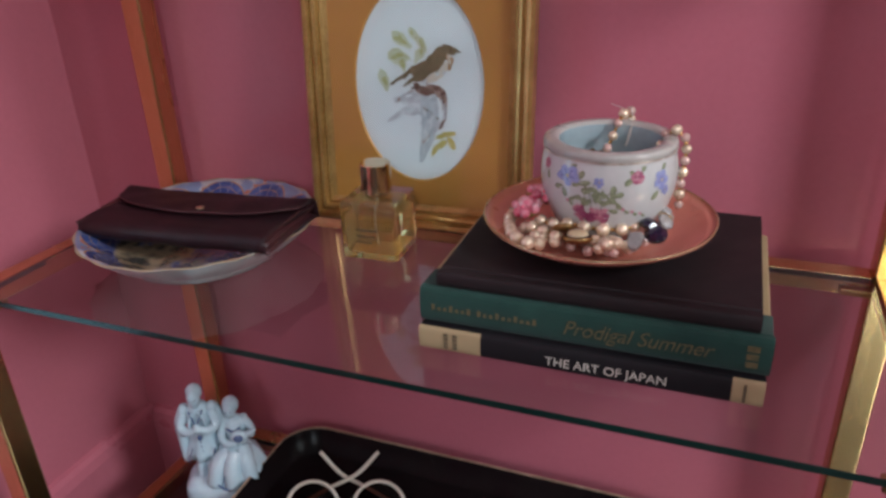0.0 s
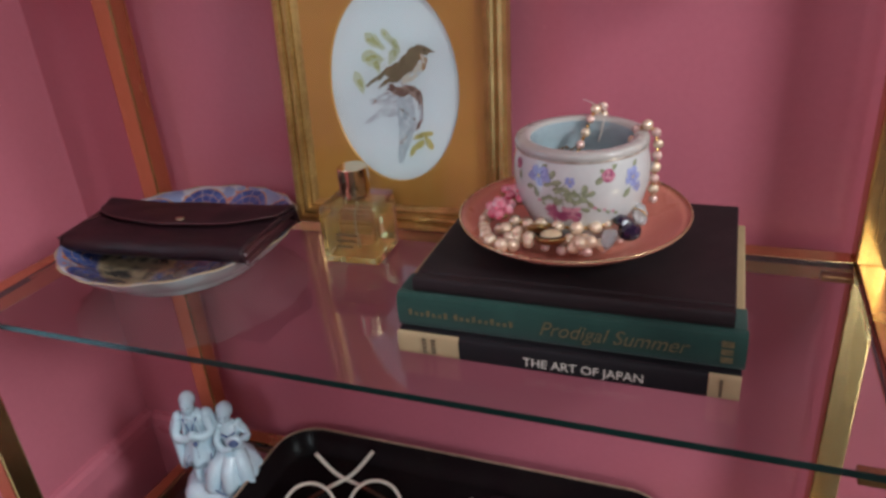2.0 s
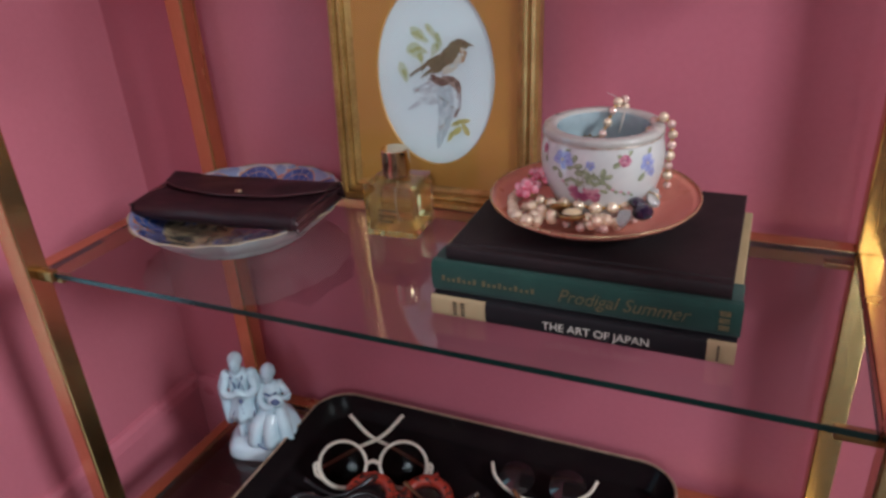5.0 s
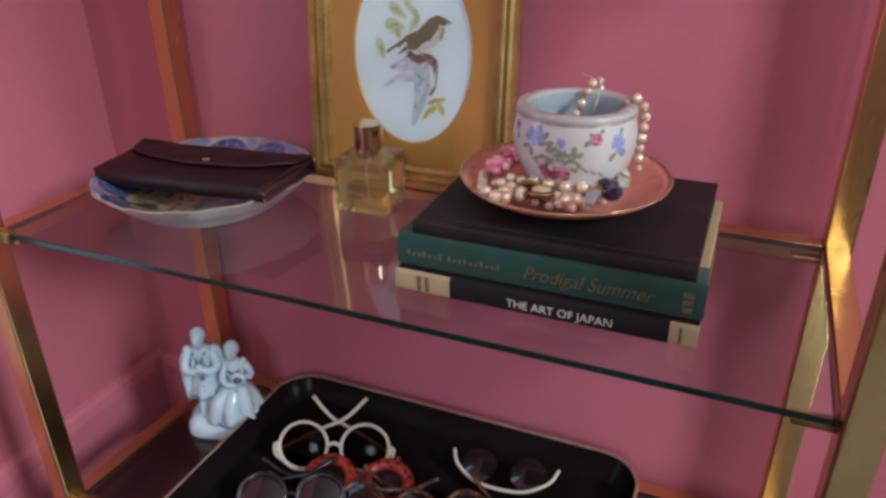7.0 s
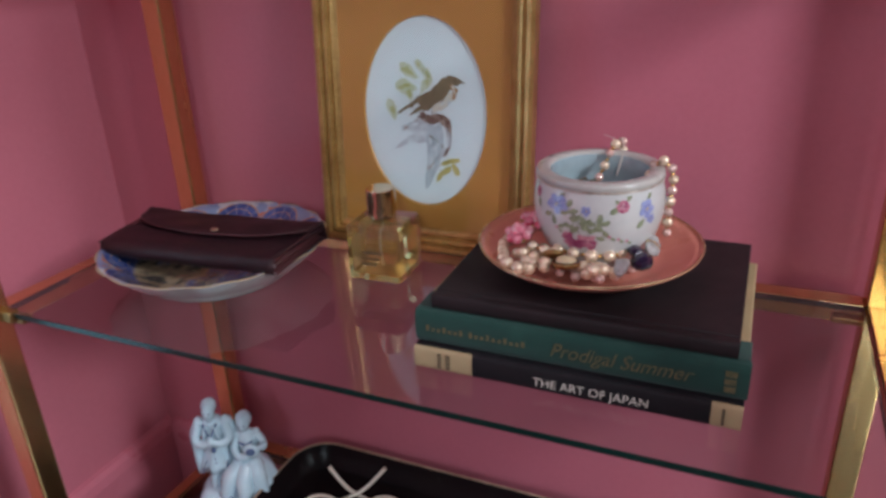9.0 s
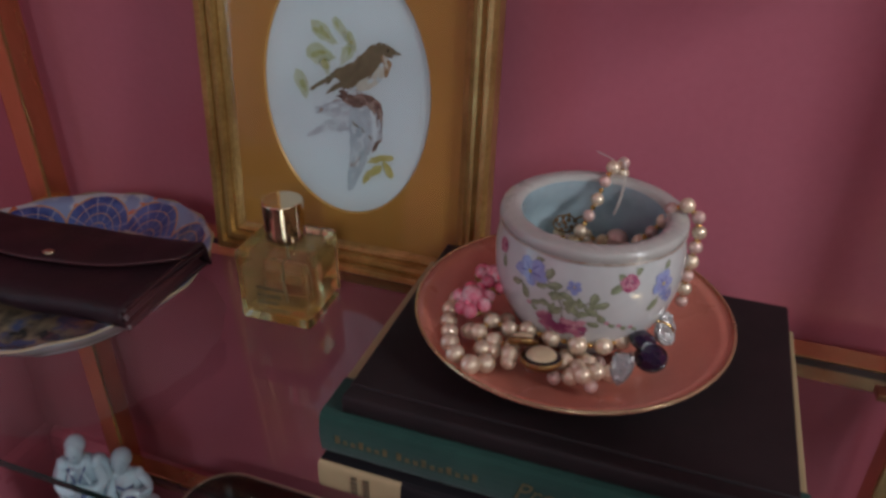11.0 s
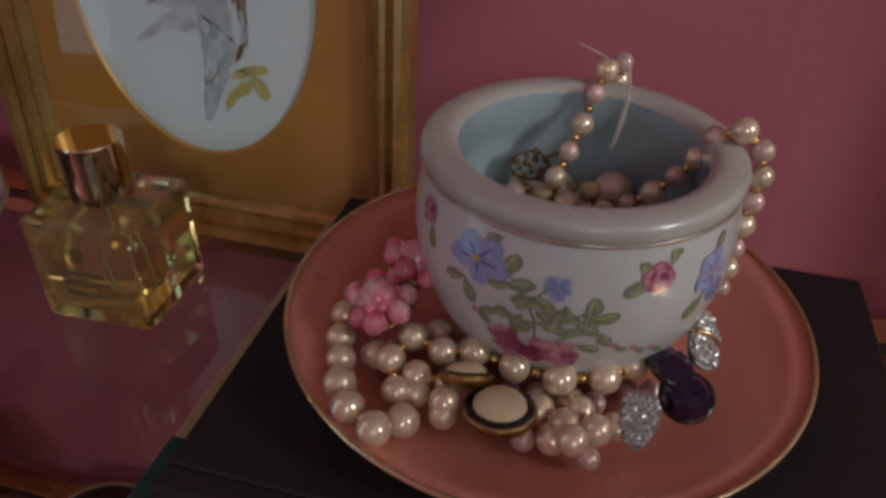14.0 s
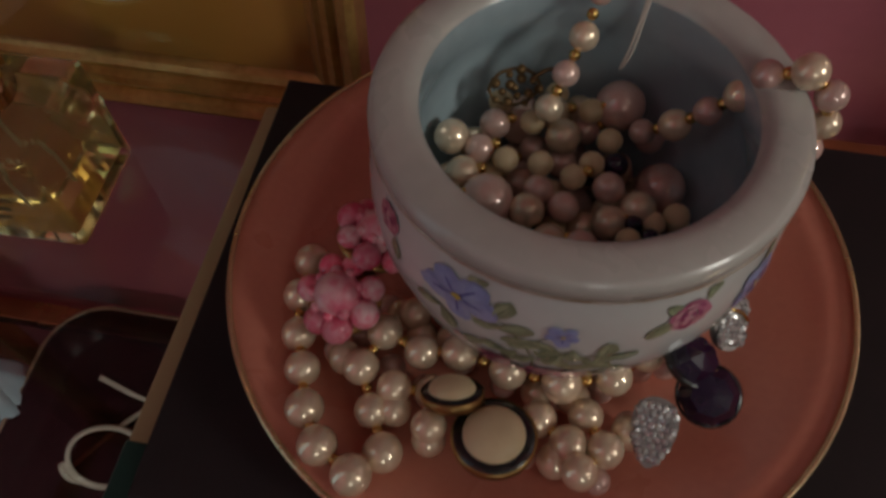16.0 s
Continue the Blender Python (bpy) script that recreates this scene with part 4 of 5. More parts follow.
def leather_sheet(place_at, nu, nv, thick):
    """A bent leather sheet: place_at(u, v) for u in -1..1 and v in 0..1, given thickness along its normals."""
    bm = bmesh.new()
    eps = 1e-3
    grid = {}
    for i in range(nu + 1):
        for j in range(nv + 1):
            u, v = i / nu * 2 - 1, j / nv
            p = place_at(u, v)
            du = place_at(min(1, u + eps), v) - place_at(max(-1, u - eps), v)
            dv = place_at(u, min(1, v + eps)) - place_at(u, max(0, v - eps))
            nrm = du.cross(dv).normalized()
            for s in (0, 1):
                grid[s, i, j] = bm.verts.new(p + nrm * thick * (s - 0.5))
    for i in range(nu):
        for j in range(nv):
            for s in (0, 1):
                q = [grid[s, i, j], grid[s, i + 1, j], grid[s, i + 1, j + 1], grid[s, i, j + 1]]
                bm.faces.new(q if s else q[::-1])
    for i in range(nu):
        for j in (0, nv):
            bm.faces.new((grid[0, i, j], grid[0, i + 1, j], grid[1, i + 1, j], grid[1, i, j]))
    for j in range(nv):
        for i in (0, nu):
            bm.faces.new((grid[0, i, j], grid[0, i, j + 1], grid[1, i, j + 1], grid[1, i, j]))
    bmesh.ops.recalc_face_normals(bm, faces=bm.faces[:])
    return bm


PW, PD, PT = 0.108, 0.043, 0.0150          # half width, half depth and thickness of the purse


def puff(u, y):
    """How far the upper side swells and dips."""
    return 0.0022 * (1 - u ** 4) * (1 - (y / PD) ** 2) + 0.0016 * noise.noise(Vector((u * 2.4, y * 40, 3.3)))


def body_at(u, v):
    """From the lower back edge, round the soft front fold, to the upper back edge."""
    k = 1 - 0.045 * math.sin(math.pi * v)
    x = u * PW * k + 0.0010 * noise.noise(Vector((v * 4, u, 1)))
    r = PT / 2
    if v < 0.42:
        y, z = PD - (2 * PD - r) * v / 0.42, 0.0
    elif v < 0.58:
        a = (v - 0.42) / 0.16 * math.pi
        y, z = -PD + r - r * math.sin(a), r - r * math.cos(a)
    else:
        y = -PD + r + (2 * PD - r) * (v - 0.58) / 0.42
        z = PT - 0.004 * (v - 0.58) / 0.42 + puff(u, y)
    y += 0.0014 * noise.noise(Vector((u * 2.2, v, 9))) + 0.002 * u * u
    return Vector((x, y, z))


def flap_at(u, v):
    """Hinged at the back, curving forward to a rounded edge."""
    reach = 0.020 + 0.036 * max(0.0, 1 - abs(u) ** 2.2) ** 0.7
    x = u * (PW + 0.0015) * (1 - 0.02 * v)
    y = PD + 0.002 - reach * v
    back = max(0.0, 1 - v / 0.12)
    z = PT + 0.0022 + puff(u, min(PD, y)) - 0.019 * back ** 2 + 0.0012 * v * (1 - u * u) + 0.0008 * noise.noise(Vector((u * 3, v * 2, 5)))
    return Vector((x, y, z))


part("body", leather_sheet(body_at, 36, 40, 0.0022), M_LEATHER, purse, "soft folded leather body", True)
for side in (-1, 1):
    def gusset_at(u, v, side=side):
        """An end wall pleated inwards like a bellows."""
        y = PD * u + 0.003
        open_by = 0.35 + 0.65 * (u + 1) / 2
        z = PT * 0.5 + (v - 0.5) * PT * 1.02
        fold = abs(math.sin(math.pi * 2 * v))
        return Vector((side * (PW - 0.0030 - 0.007 * fold * open_by), y, z))
    part("gusset", leather_sheet(gusset_at, 18, 16, 0.0014), M_LEATHER2, purse, "pleated worn red-brown leather end", True)
part("flap", leather_sheet(flap_at, 40, 16, 0.0022), M_LEATHER, purse, "curved leather flap", True)
edge = [flap_at(-0.98 + 1.96 * i / 40, 0.992) + Vector((0, 0, 0.0002)) for i in range(41)]
part("flap_edge", sweep(edge, 0.0008, 0.0013, seg=6), M_LEATHER2, purse, "worn flap edge", True)
sn = ball(0.0032, 2, (1.5, 1, 0.45))
bmesh.ops.transform(sn, matrix=Matrix.Translation(flap_at(0.12, 0.86) + Vector((0, 0, 0.0016))), verts=sn.verts)
part("snap", sn, M_SNAP, purse, "small pale metal snap", True)


# ---- jewellery on the plate ----
PEARL = mesh_of("pearl", ball(0.0050, 3), M_PEARL)
PEARLP = mesh_of("pink_pearl", ball(0.0043, 3), M_PEARLP)
SPACER = mesh_of("spacer_bead", ball(0.0016, 2), M_GOLD)


def place(p, k=1.0, r=True):
    return Matrix.LocRotScale(Vector(p), Euler([random.uniform(0, 6) for _ in range(3)]) if r else None, (k, k, k))


def strand(name, label, points, meshes, spacer=True, sizes=(1.0, 1.0), close=0.0125):
    """A thing of beads that lie at the given places, with gold spacers between neighbours."""
    base = Vector(points[0])
    root = thing(name, Matrix.Translation(base), label, "necklace", "bead necklaces")
    for i, p in enumerate(points):
        me = meshes[i % len(meshes)]
        shared("pearl" if me is PEARL else "pink_pearl", me, root, place(Vector(p) - base, random.uniform(*sizes)))
        if spacer and i:
            q = Vector(points[i - 1])
            if (Vector(p) - q).length < close + 0.004:
                shared("spacer_bead", SPACER, root, place((Vector(p) + q) / 2 - base))
    return root


def rest(x, y, layer=0):
    """The height of a pearl's middle on the plate at x, y."""
    r = math.hypot(x - PLATE.x, y - PLATE.y)
    return PLATE.z + 0.0053 + max(0, r - 0.050) * 0.34 + (y - PLATE.y) * 0.008 + 0.0050 + layer * 0.0055


OUTER = [(-0.1325, 0.605), (-0.1325, 0.593), (-0.1295, 0.581), (-0.1255, 0.571), (-0.1215, 0.560), (-0.1155, 0.551), (-0.1055, 0.5455), (-0.0995, 0.553), (-0.1045, 0.563), (-0.1095, 0.573), (-0.105, 0.583), (-0.094, 0.579), (-0.084, 0.580), (-0.071, 0.577), (-0.057, 0.576), (-0.044, 0.580), (-0.036, 0.588)]
INNER = [(-0.099, 0.592), (-0.100, 0.569), (-0.090, 0.570), (-0.089, 0.560), (-0.087, 0.586), (-0.050, 0.571), (-0.045, 0.562), (-0.051, 0.555), (-0.054, 0.562), (-0.062, 0.568)]
HEAPED = (0, 0, 0, 0, 0, 0, 0, 0, 0.2, 0.5, 0.9, 0.9, 1.0, 1.0, 1.0, 1.0, 1.0)
strand("pearl_necklace", "long string of cream pearls heaped on the pink plate", [(x - 0.0005 * h, y + 0.0008 * h, rest(x, y) + 0.0130 * h) for (x, y), h in zip(OUTER, HEAPED)], [PEARL], sizes=(0.94, 1.08))
strand("pearl_necklace", "shorter string of cream pearls lying among the brooches", [(x, y + 0.0005, rest(x, y) + 0.0070) for x, y in INNER], [PEARL], sizes=(0.9, 1.04))
under = [(-0.084, 0.584), (-0.072, 0.579), (-0.058, 0.578), (-0.046, 0.582), (-0.036, 0.590), (-0.103, 0.578), (-0.093, 0.574), (-0.052, 0.566), (-0.046, 0.556), (-0.113, 0.586), (-0.108, 0.597), (-0.079, 0.568), (-0.065, 0.560), (-0.038, 0.573), (-0.118, 0.579), (-0.029, 0.592), (-0.094, 0.586)]
strand("pearl_necklace", "small blush pearls half hidden under the others", [(x, y, rest(x, y) + 0.0004) for x, y in under], [PEARLP], False, (0.8, 0.95))

tucked = [(-0.0963, 0.588), (-0.1032, 0.5934), (-0.1151, 0.5763), (-0.099, 0.5645), (-0.0629, 0.5771), (-0.0534, 0.5773), (-0.0887, 0.5581), (-0.0567, 0.5587), (-0.0387, 0.5694)]
strand("pearl_necklace", "cream pearls tucked between the jar and the brooches", [(x, y, rest(x, y) + 0.0035) for x, y in tucked], [PEARL], False, (0.86, 0.98))

# strand over the jar's rim, in two hanging lengths
back = [(-0.071, 0.640, 0.618), (-0.068, 0.645, 0.626), (-0.065, 0.650, 0.6345), (-0.0625, 0.657, 0.643), (-0.060, 0.666, 0.6485), (-0.055, 0.672, 0.6495), (-0.0555, 0.676, 0.6415)]
right = [(-0.045, 0.643, 0.61), (-0.038, 0.64, 0.6175), (-0.032, 0.638, 0.626), (-0.027, 0.636, 0.6345), (-0.024, 0.634, 0.6435), (-0.0165, 0.632, 0.6478), (-0.01, 0.631, 0.6425), (-0.0082, 0.631, 0.634), (-0.0085, 0.631, 0.625), (-0.0095, 0.631, 0.616), (-0.01, 0.631, 0.607), (-0.01, 0.632, 0.598), (-0.0098, 0.633, 0.589)]
strand("bead_necklace", "string of cream and pink pearls climbing over the jar's far rim", back, [PEARL, PEARLP], sizes=(0.78, 0.86))
hang = strand("bead_necklace", "string of cream and pink pearls hanging over the jar's rim", right, [PEARLP, PEARL], sizes=(0.78, 0.9))
thread = spline([(-0.060, 0.668, 0.650), (-0.0545, 0.662, 0.655), (-0.0515, 0.655, 0.648), (-0.0530, 0.649, 0.636), (-0.0545, 0.647, 0.628), (-0.0525, 0.648, 0.634), (-0.0510, 0.653, 0.645)], 8)
tb = thing("thread", Matrix.Translation(thread[0]), "loose pale bead thread standing over the jar's rim", "thread")
part("loop", sweep([p - thread[0] for p in thread], 0.00035, seg=6), M_THREAD, tb, "", True)
tail = spline([(-0.060, 0.670, 0.651), (-0.0655, 0.671, 0.6530), (-0.0710, 0.672, 0.6545)], 5)
part("loose_end", sweep([p - thread[0] for p in tail], 0.0003, seg=6), M_THREAD, tb, "", True)

# beads heaped inside the jar
heap = thing("bead_heap", Matrix.Translation(JAR + Vector((0, 0, 0.010))), "heap of cream, pink and dark beads filling the jar", "beads")
BIG = mesh_of("large_bead", ball(0.0072, 3), M_PEARLP)
DARK = mesh_of("dark_bead", ball(0.0036, 2), M_STONE)
SMALLW = mesh_of("white_bead", ball(0.0036, 2), M_CREAM)
taken = []
rng = random.Random(11)
for layer, (z, R, n) in enumerate(((0.010, 0.022, 22), (0.019, 0.030, 40), (0.028, 0.035, 55), (0.0355, 0.035, 55))):
    for k in range(n * 6):
        a, r = rng.uniform(0, 2 * math.pi), R * math.sqrt(rng.random())
        size = rng.choice((0.0043, 0.0043, 0.0048, 0.0050, 0.0066, 0.0036))
        p = Vector((r * math.cos(a), r * math.sin(a), z - 0.006 + rng.uniform(-0.0015, 0.0015) - 0.03 * (r * math.cos(a)) + 0.05 * r * math.sin(a)))
        if p.x > 0.014 and p.y > 0.0 and layer > 2:
            continue
        if all((p - q).length > (size + s) * 0.86 for q, s in taken):
            taken.append((p, size))
            if size == 0.0066:
                shared("large_bead", BIG, heap, place(p))
            elif size == 0.0036:
                dark = rng.random() < 0.12
                shared("dark_bead" if dark else "white_bead", DARK if dark else SMALLW, heap, place(p))
            elif size == 0.0050 or size == 0.0048:
                shared("cream_bead", PEARL, heap, place(p, size / 0.005))
            else:
                shared("pink_bead", PEARLP, heap, place(p))
            if rng.random() < 0.3:
                shared("spacer_bead", SPACER, heap, place(p + Vector((size, 0.001, 0.002))))
# a small flower of white and dark beads at the heap's edge
flower = thing("bead_flower", pose(JAR.x + 0.0215, JAR.y - 0.012, JAR.z + 0.0385, 8, 14, 20), "small flower of white and dark glass beads in the jar", "brooch")
shared("dark_bead", DARK, flower, place((0, 0, 0.001), 0.8))
for k in range(6):
    a = k * math.pi / 3
    shared("white_bead" if k % 2 else "dark_bead", SMALLW if k % 2 else DARK, flower, place((0.0055 * math.cos(a), 0.0055 * math.sin(a), 0), 0.95 if k % 2 else 0.7))
# gilt filigree clasp against the far wall of the jar
clasp = thing("clasp", pose(JAR.x - 0.018, JAR.y + 0.024, JAR.z + 0.050, 60, 0, 20), "darkened gilt filigree clasp on the beads", "clasp")
ring = [Vector((0.007 * math.cos(a * 0.5236), 0.005 * math.sin(a * 0.5236), 0)) for a in range(12)]
part("ring", sweep(ring, 0.0005, seg=6, closed=True), M_CLASP, clasp, "", True)
for k in range(14):
    a = k * 2.4
    d = 0.0058 * math.sqrt(k / 14)
    part("filigree_bead", ball(0.0011 + 0.0003 * (k % 2), 2), M_CLASP, clasp, "", True).location = (d * math.cos(a) * 1.2, d * math.sin(a), 0.0006 + 0.0005 * (k % 3))
hook = spline([(0.005, 0.002, 0.001), (0.009, 0.004, 0.002), (0.012, 0.003, 0.002), (0.012, 0.0, 0.001)], 5)
part("hook", sweep(hook, 0.0006, seg=6), M_CLASP, clasp, "", True)

# pink cluster earrings
PB = mesh_of("pink_bead", ball(0.0039, 3), M_PINKB)
PBP = mesh_of("pale_pink_bead", ball(0.0039, 3), M_PINKPALE)


def cluster(m, seed):
    e = thing("clip_earring", m, "cluster clip earring of mottled pink beads on gold", "earring", "pink cluster earrings")
    part("base", lathe([(0.0, -0.002), (0.009, -0.002), (0.0105, 0.0), (0.0095, 0.001), (0.0, 0.0015)], 28), M_BRASS_DULL, e, "gold backing plate", True)
    r = random.Random(seed)
    shared("large_bead", PBP, e, place((0, 0, 0.0048), 1.65))
    for k in range(7):
        a = 2 * math.pi * k / 7 + r.uniform(-0.15, 0.15)
        shared("pink_bead", PB if k % 3 else PBP, e, place((0.0085 * math.cos(a), 0.0085 * math.sin(a), 0.0025 + r.uniform(-0.0005, 0.001)), r.uniform(0.8, 1.15)))
    for k in range(9):
        a = 2 * math.pi * k / 9
        shared("seed_bead", PBP if k % 3 else PB, e, place((0.0062 * math.cos(a), 0.0062 * math.sin(a), 0.0062 + r.uniform(-0.0006, 0.0008)), r.uniform(0.32, 0.42)))
    clip = [Vector(p) for p in ((-0.004, 0, -0.002), (-0.006, 0, -0.006), (0.004, 0, -0.0065), (0.008, 0, -0.005))]
    part("clip", sweep(spline(clip, 4), 0.0012, 0.0005, seg=6), M_BRASS_DULL, e, "hinged brass clip", True)
    return e


cluster(pose(-0.1170, 0.5885, 0.591, 14, -16, 20), 3)
cluster(pose(-0.1125, 0.604, 0.595, 8, 28, 60), 5)


# cream and black button earrings
def button(m, k=1.0):
    e = thing("button_earring", m @ Matrix.Scale(k, 4), "round cream and black button earring edged in gold", "earring", "button earrings")
    part("gold_edge", lathe([(0.0, -0.004), (0.0095, -0.004), (0.0110, -0.002), (0.0112, 0.0002), (0.0106, 0.0006)], 40), M_BRASS_DULL, e, "darkened gold edge", True)
    part("black_ring", lathe([(0.0107, 0.0003), (0.0100, 0.0012), (0.0080, 0.0012)], 40), M_BLACK, e, "black enamel ring", True)
    part("cabochon", lathe([(0.0082, 0.0008), (0.0080, 0.0020), (0.0066, 0.0036), (0.0045, 0.0046), (0.002, 0.0050), (0.0, 0.0051)], 40), M_CREAM, e, "domed cream cabochon", True)
    return e


button(pose(-0.0725, 0.5600, 0.5860, -10, -3, 0), 0.96)
button(pose(-0.0845, 0.5690, 0.5875, -40, -10, 0), 0.74)

# rhinestone clips and dark stones
GEM = mesh_of("rhinestone", lathe([(0.0, -0.001), (0.0016, 0.0), (0.0011, 0.0008), (0.0, 0.0010)], 6), M_RHINE, False)


def leaf_clip(m, seed):
    e = thing("rhinestone_clip", m, "leaf-shaped clip earring set with clear rhinestones", "earring", "rhinestone clips")
    loop = []
    for i in range(24):
        a = 2 * math.pi * i / 24
        c = math.cos(a)
        loop.append((0.0065 * math.sin(a) * (1 - 0.35 * c), 0.0105 * c))
    setting = part("setting", outline_solid(loop, -0.0012, 0.0006), M_SILVER, e, "silver setting")
    r = random.Random(seed)
    for i in range(-3, 4):
        for j in range(-5, 6):
            x, y = i * 0.0021 + (j % 2) * 0.001, j * 0.0019
            if (x / (0.0060 * (1 - 0.35 * y / 0.0105))) ** 2 + (y / 0.0098) ** 2 < 0.92:
                shared("rhinestone", GEM, setting, Matrix.LocRotScale((x, y, 0.0010), Euler((r.uniform(-0.4, 0.4), r.uniform(-0.4, 0.4), r.uniform(0, 3))), None))
    return e


leaf_clip(pose(-0.0335, 0.5690, 0.583, -28, 8, 172) @ Matrix.Scale(0.85, 4), 1)
leaf_clip(pose(-0.0160, 0.6020, 0.5900, 36, 30, 22) @ Matrix.Scale(0.92, 4), 2)


def dark_stone(m):
    e = thing("stone_earring", m, "faceted dark purple stone in a black setting", "earring", "dark stones")
    part("stone", lathe([(0.0, -0.004), (0.0045, -0.0025), (0.0078, 0.0), (0.0078, 0.001), (0.0052, 0.0042), (0.0, 0.0048)], 8), M_STONE, e, "faceted dark amethyst stone")
    part("setting", lathe([(0.0072, -0.002), (0.0082, -0.001), (0.0083, 0.0008), (0.0076, 0.0010)], 24), M_BLACK, e, "", True)
    return e


dark_stone(pose(-0.0205, 0.5805, 0.585, 24, -8, 10))
dark_stone(pose(-0.0255, 0.5880, 0.588, 10, 24, 40))
leafwire = thing("earring_wire", Matrix.Translation((-0.020, 0.600, 0.590)), "loose gold ear wire beside the jar", "earring wire")
part("wire", sweep(spline([(-0.006, 0, 0.002), (0.0, 0.001, 0.004), (0.006, 0.002, 0.002), (0.009, 0.002, -0.002)], 6), 0.0005, seg=6), M_GOLD, leafwire, "", True)

# ---- lower shelf: tray ----
TX, TY, TZ = (-0.472, 0.023), (0.425, 0.748), LOW + 0.001
tray = thing("tray", Matrix.Translation(((TX[0] + TX[1]) / 2, (TY[0] + TY[1]) / 2, TZ)), "black lacquered tray with rounded corners and a worn gilt edge", "tray")
cx, cy = (TX[0] + TX[1]) / 2, (TY[0] + TY[1]) / 2


def tray_loop(inset, r):
    return [(x - cx, y - cy) for x, y in rounded(TX[0] + inset, TX[1] - inset, TY[0] + inset, TY[1] - inset, r, 10)]


bm = bmesh.new()
levels = [(0.016, 0.0, 0.036), (0.010, 0.003, 0.042), (0.002, 0.031, 0.048), (0.0, 0.034, 0.050), (0.003, 0.0342, 0.047), (0.005, 0.031, 0.045), (0.014, 0.005, 0.040), (0.020, 0.0025, 0.034)]
rings = [[bm.verts.new((x, y, z)) for x, y in tray_loop(i, r)] for i, z, r in levels]
n = len(rings[0])
for a, b in zip(rings, rings[1:]):
    for i in range(n):
        bm.faces.new((a[i], a[(i + 1) % n], b[(i + 1) % n], b[i]))
bm.faces.new(rings[0][::-1]), bm.faces.new(rings[-1])
bmesh.ops.recalc_face_normals(bm, faces=bm.faces[:])
part("body", bm, M_LACQ, tray, "", True)
rimloop = [Vector((x, y, 0.0345)) for x, y in tray_loop(0.0016, 0.0485)]
part("gilt_edge", sweep(rimloop, 0.0018, 0.0012, seg=6, closed=True), M_GILTED, tray, "worn gilt edge", True)
TB = TZ + 0.0026


# ---- sunglasses ----
def eyewear(m, label, frame_mat, lens_mat, r=0.027, gap=0.070, rim=0.0032, swirl=False, brow=False, fold=True, squash=0.95, lens_z=0.0):
    """Round sunglasses; local x across, z up the lenses, arms folded behind (+y)."""
    g = thing("sunglasses", m, label, "sunglasses", "sunglasses in the tray")
    for s in (-1, 1):
        loop = [Vector((s * gap / 2 + r * math.cos(a), 0, r * squash * math.sin(a))) for a in [2 * math.pi * i / 36 for i in range(36)]]
        if not brow:
            host = part("rim", sweep(loop, rim, rim * 1.1, seg=8, closed=True, up=(0, 1, 0)), frame_mat, g, "", True)
        bm = lathe([(0.0, 0.0028), (r * 0.3, 0.0026), (r * 0.6, 0.0018), (r * 0.8, 0.0010), (r * 0.99, 0.0)], 36)
        bmesh.ops.transform(bm, matrix=Matrix.Translation((s * gap / 2, 0.001, lens_z)) @ pose(0, 0, 0, 90) @ Matrix.Diagonal((1, squash, 1, 1)), verts=bm.verts)
        part("lens", bm, lens_mat, g if brow else host, "tinted round lens", True)
        x = s * (gap / 2 + r)
        hinge_z = -0.2 * r if swirl else 0.35 * r
        if swirl:
            arc = [radians(a if s > 0 else 180 - a) for a in range(-150, 1, 10)]
            heavy = [Vector((s * gap / 2 + (r + 0.0012) * math.cos(a), 0.0003, (r + 0.0012) * squash * math.sin(a))) for a in arc]
            part("lower_rim", sweep(heavy, rim * 1.25, rim * 1.5, seg=8, up=(0, 1, 0), taper=lambda t: 0.55 + 0.6 * t), frame_mat, g, "thickened lower rim", True)
            curl = spline([(x - s * 0.004, -0.001, -0.62 * r), (x + s * 0.004, -0.001, -0.40 * r), (x + s * 0.0065, 0, -0.05 * r), (x + s * 0.002, -0.001, 0.05 * r), (x + s * 0.001, -0.001, -0.15 * r), (x + s * 0.004, -0.001, -0.22 * r)], 6)
            part("swirl", sweep(curl, 0.0020, 0.0020, seg=8, up=(0, 1, 0)), frame_mat, g, "curled temple ornament", True)
        if fold:
            y = 0.006 + (0.004 if s > 0 else 0)
            lift = 0.020 if swirl else 0.0
            arm = spline([(x, 0.0, hinge_z), (x - s * 0.002, y, hinge_z + 0.001), (x - s * 0.045, y + 0.012, hinge_z + 0.012 + lift * 0.6), (x - s * 0.078, y + 0.016, hinge_z + 0.020 + lift), (x - s * 0.104, y + 0.015, hinge_z + 0.036 + lift * 1.5)], 7)
            part("arm", sweep(arm, 0.0011, 0.0023, seg=8, taper=lambda t: 0.8 + 0.35 * t), frame_mat, g, "folded temple arm", True)
    if brow:
        bar = spline([(-0.065, 0, 0.040), (-0.056, 0, 0.022), (-0.031, 0, 0.006), (0, 0, 0.002), (0.031, 0, 0.006), (0.056, 0, 0.022), (0.065, 0, 0.040)], 7)
        part("brow_bar", sweep(bar, 0.0022, 0.0026, seg=8, up=(0, 1, 0)), frame_mat, g, "ivory brow bar", True)
    if brow:
        return g
    br = spline([(-gap / 2 + r, 0, 0.001), (-0.002, -0.002, 0.004), (0.002, -0.002, 0.004), (gap / 2 - r, 0, 0.001)], 5)
    part("bridge", sweep(br, 0.0026, 0.0042, seg=8, up=(0, 1, 0)), frame_mat, g, "", True)
    return g


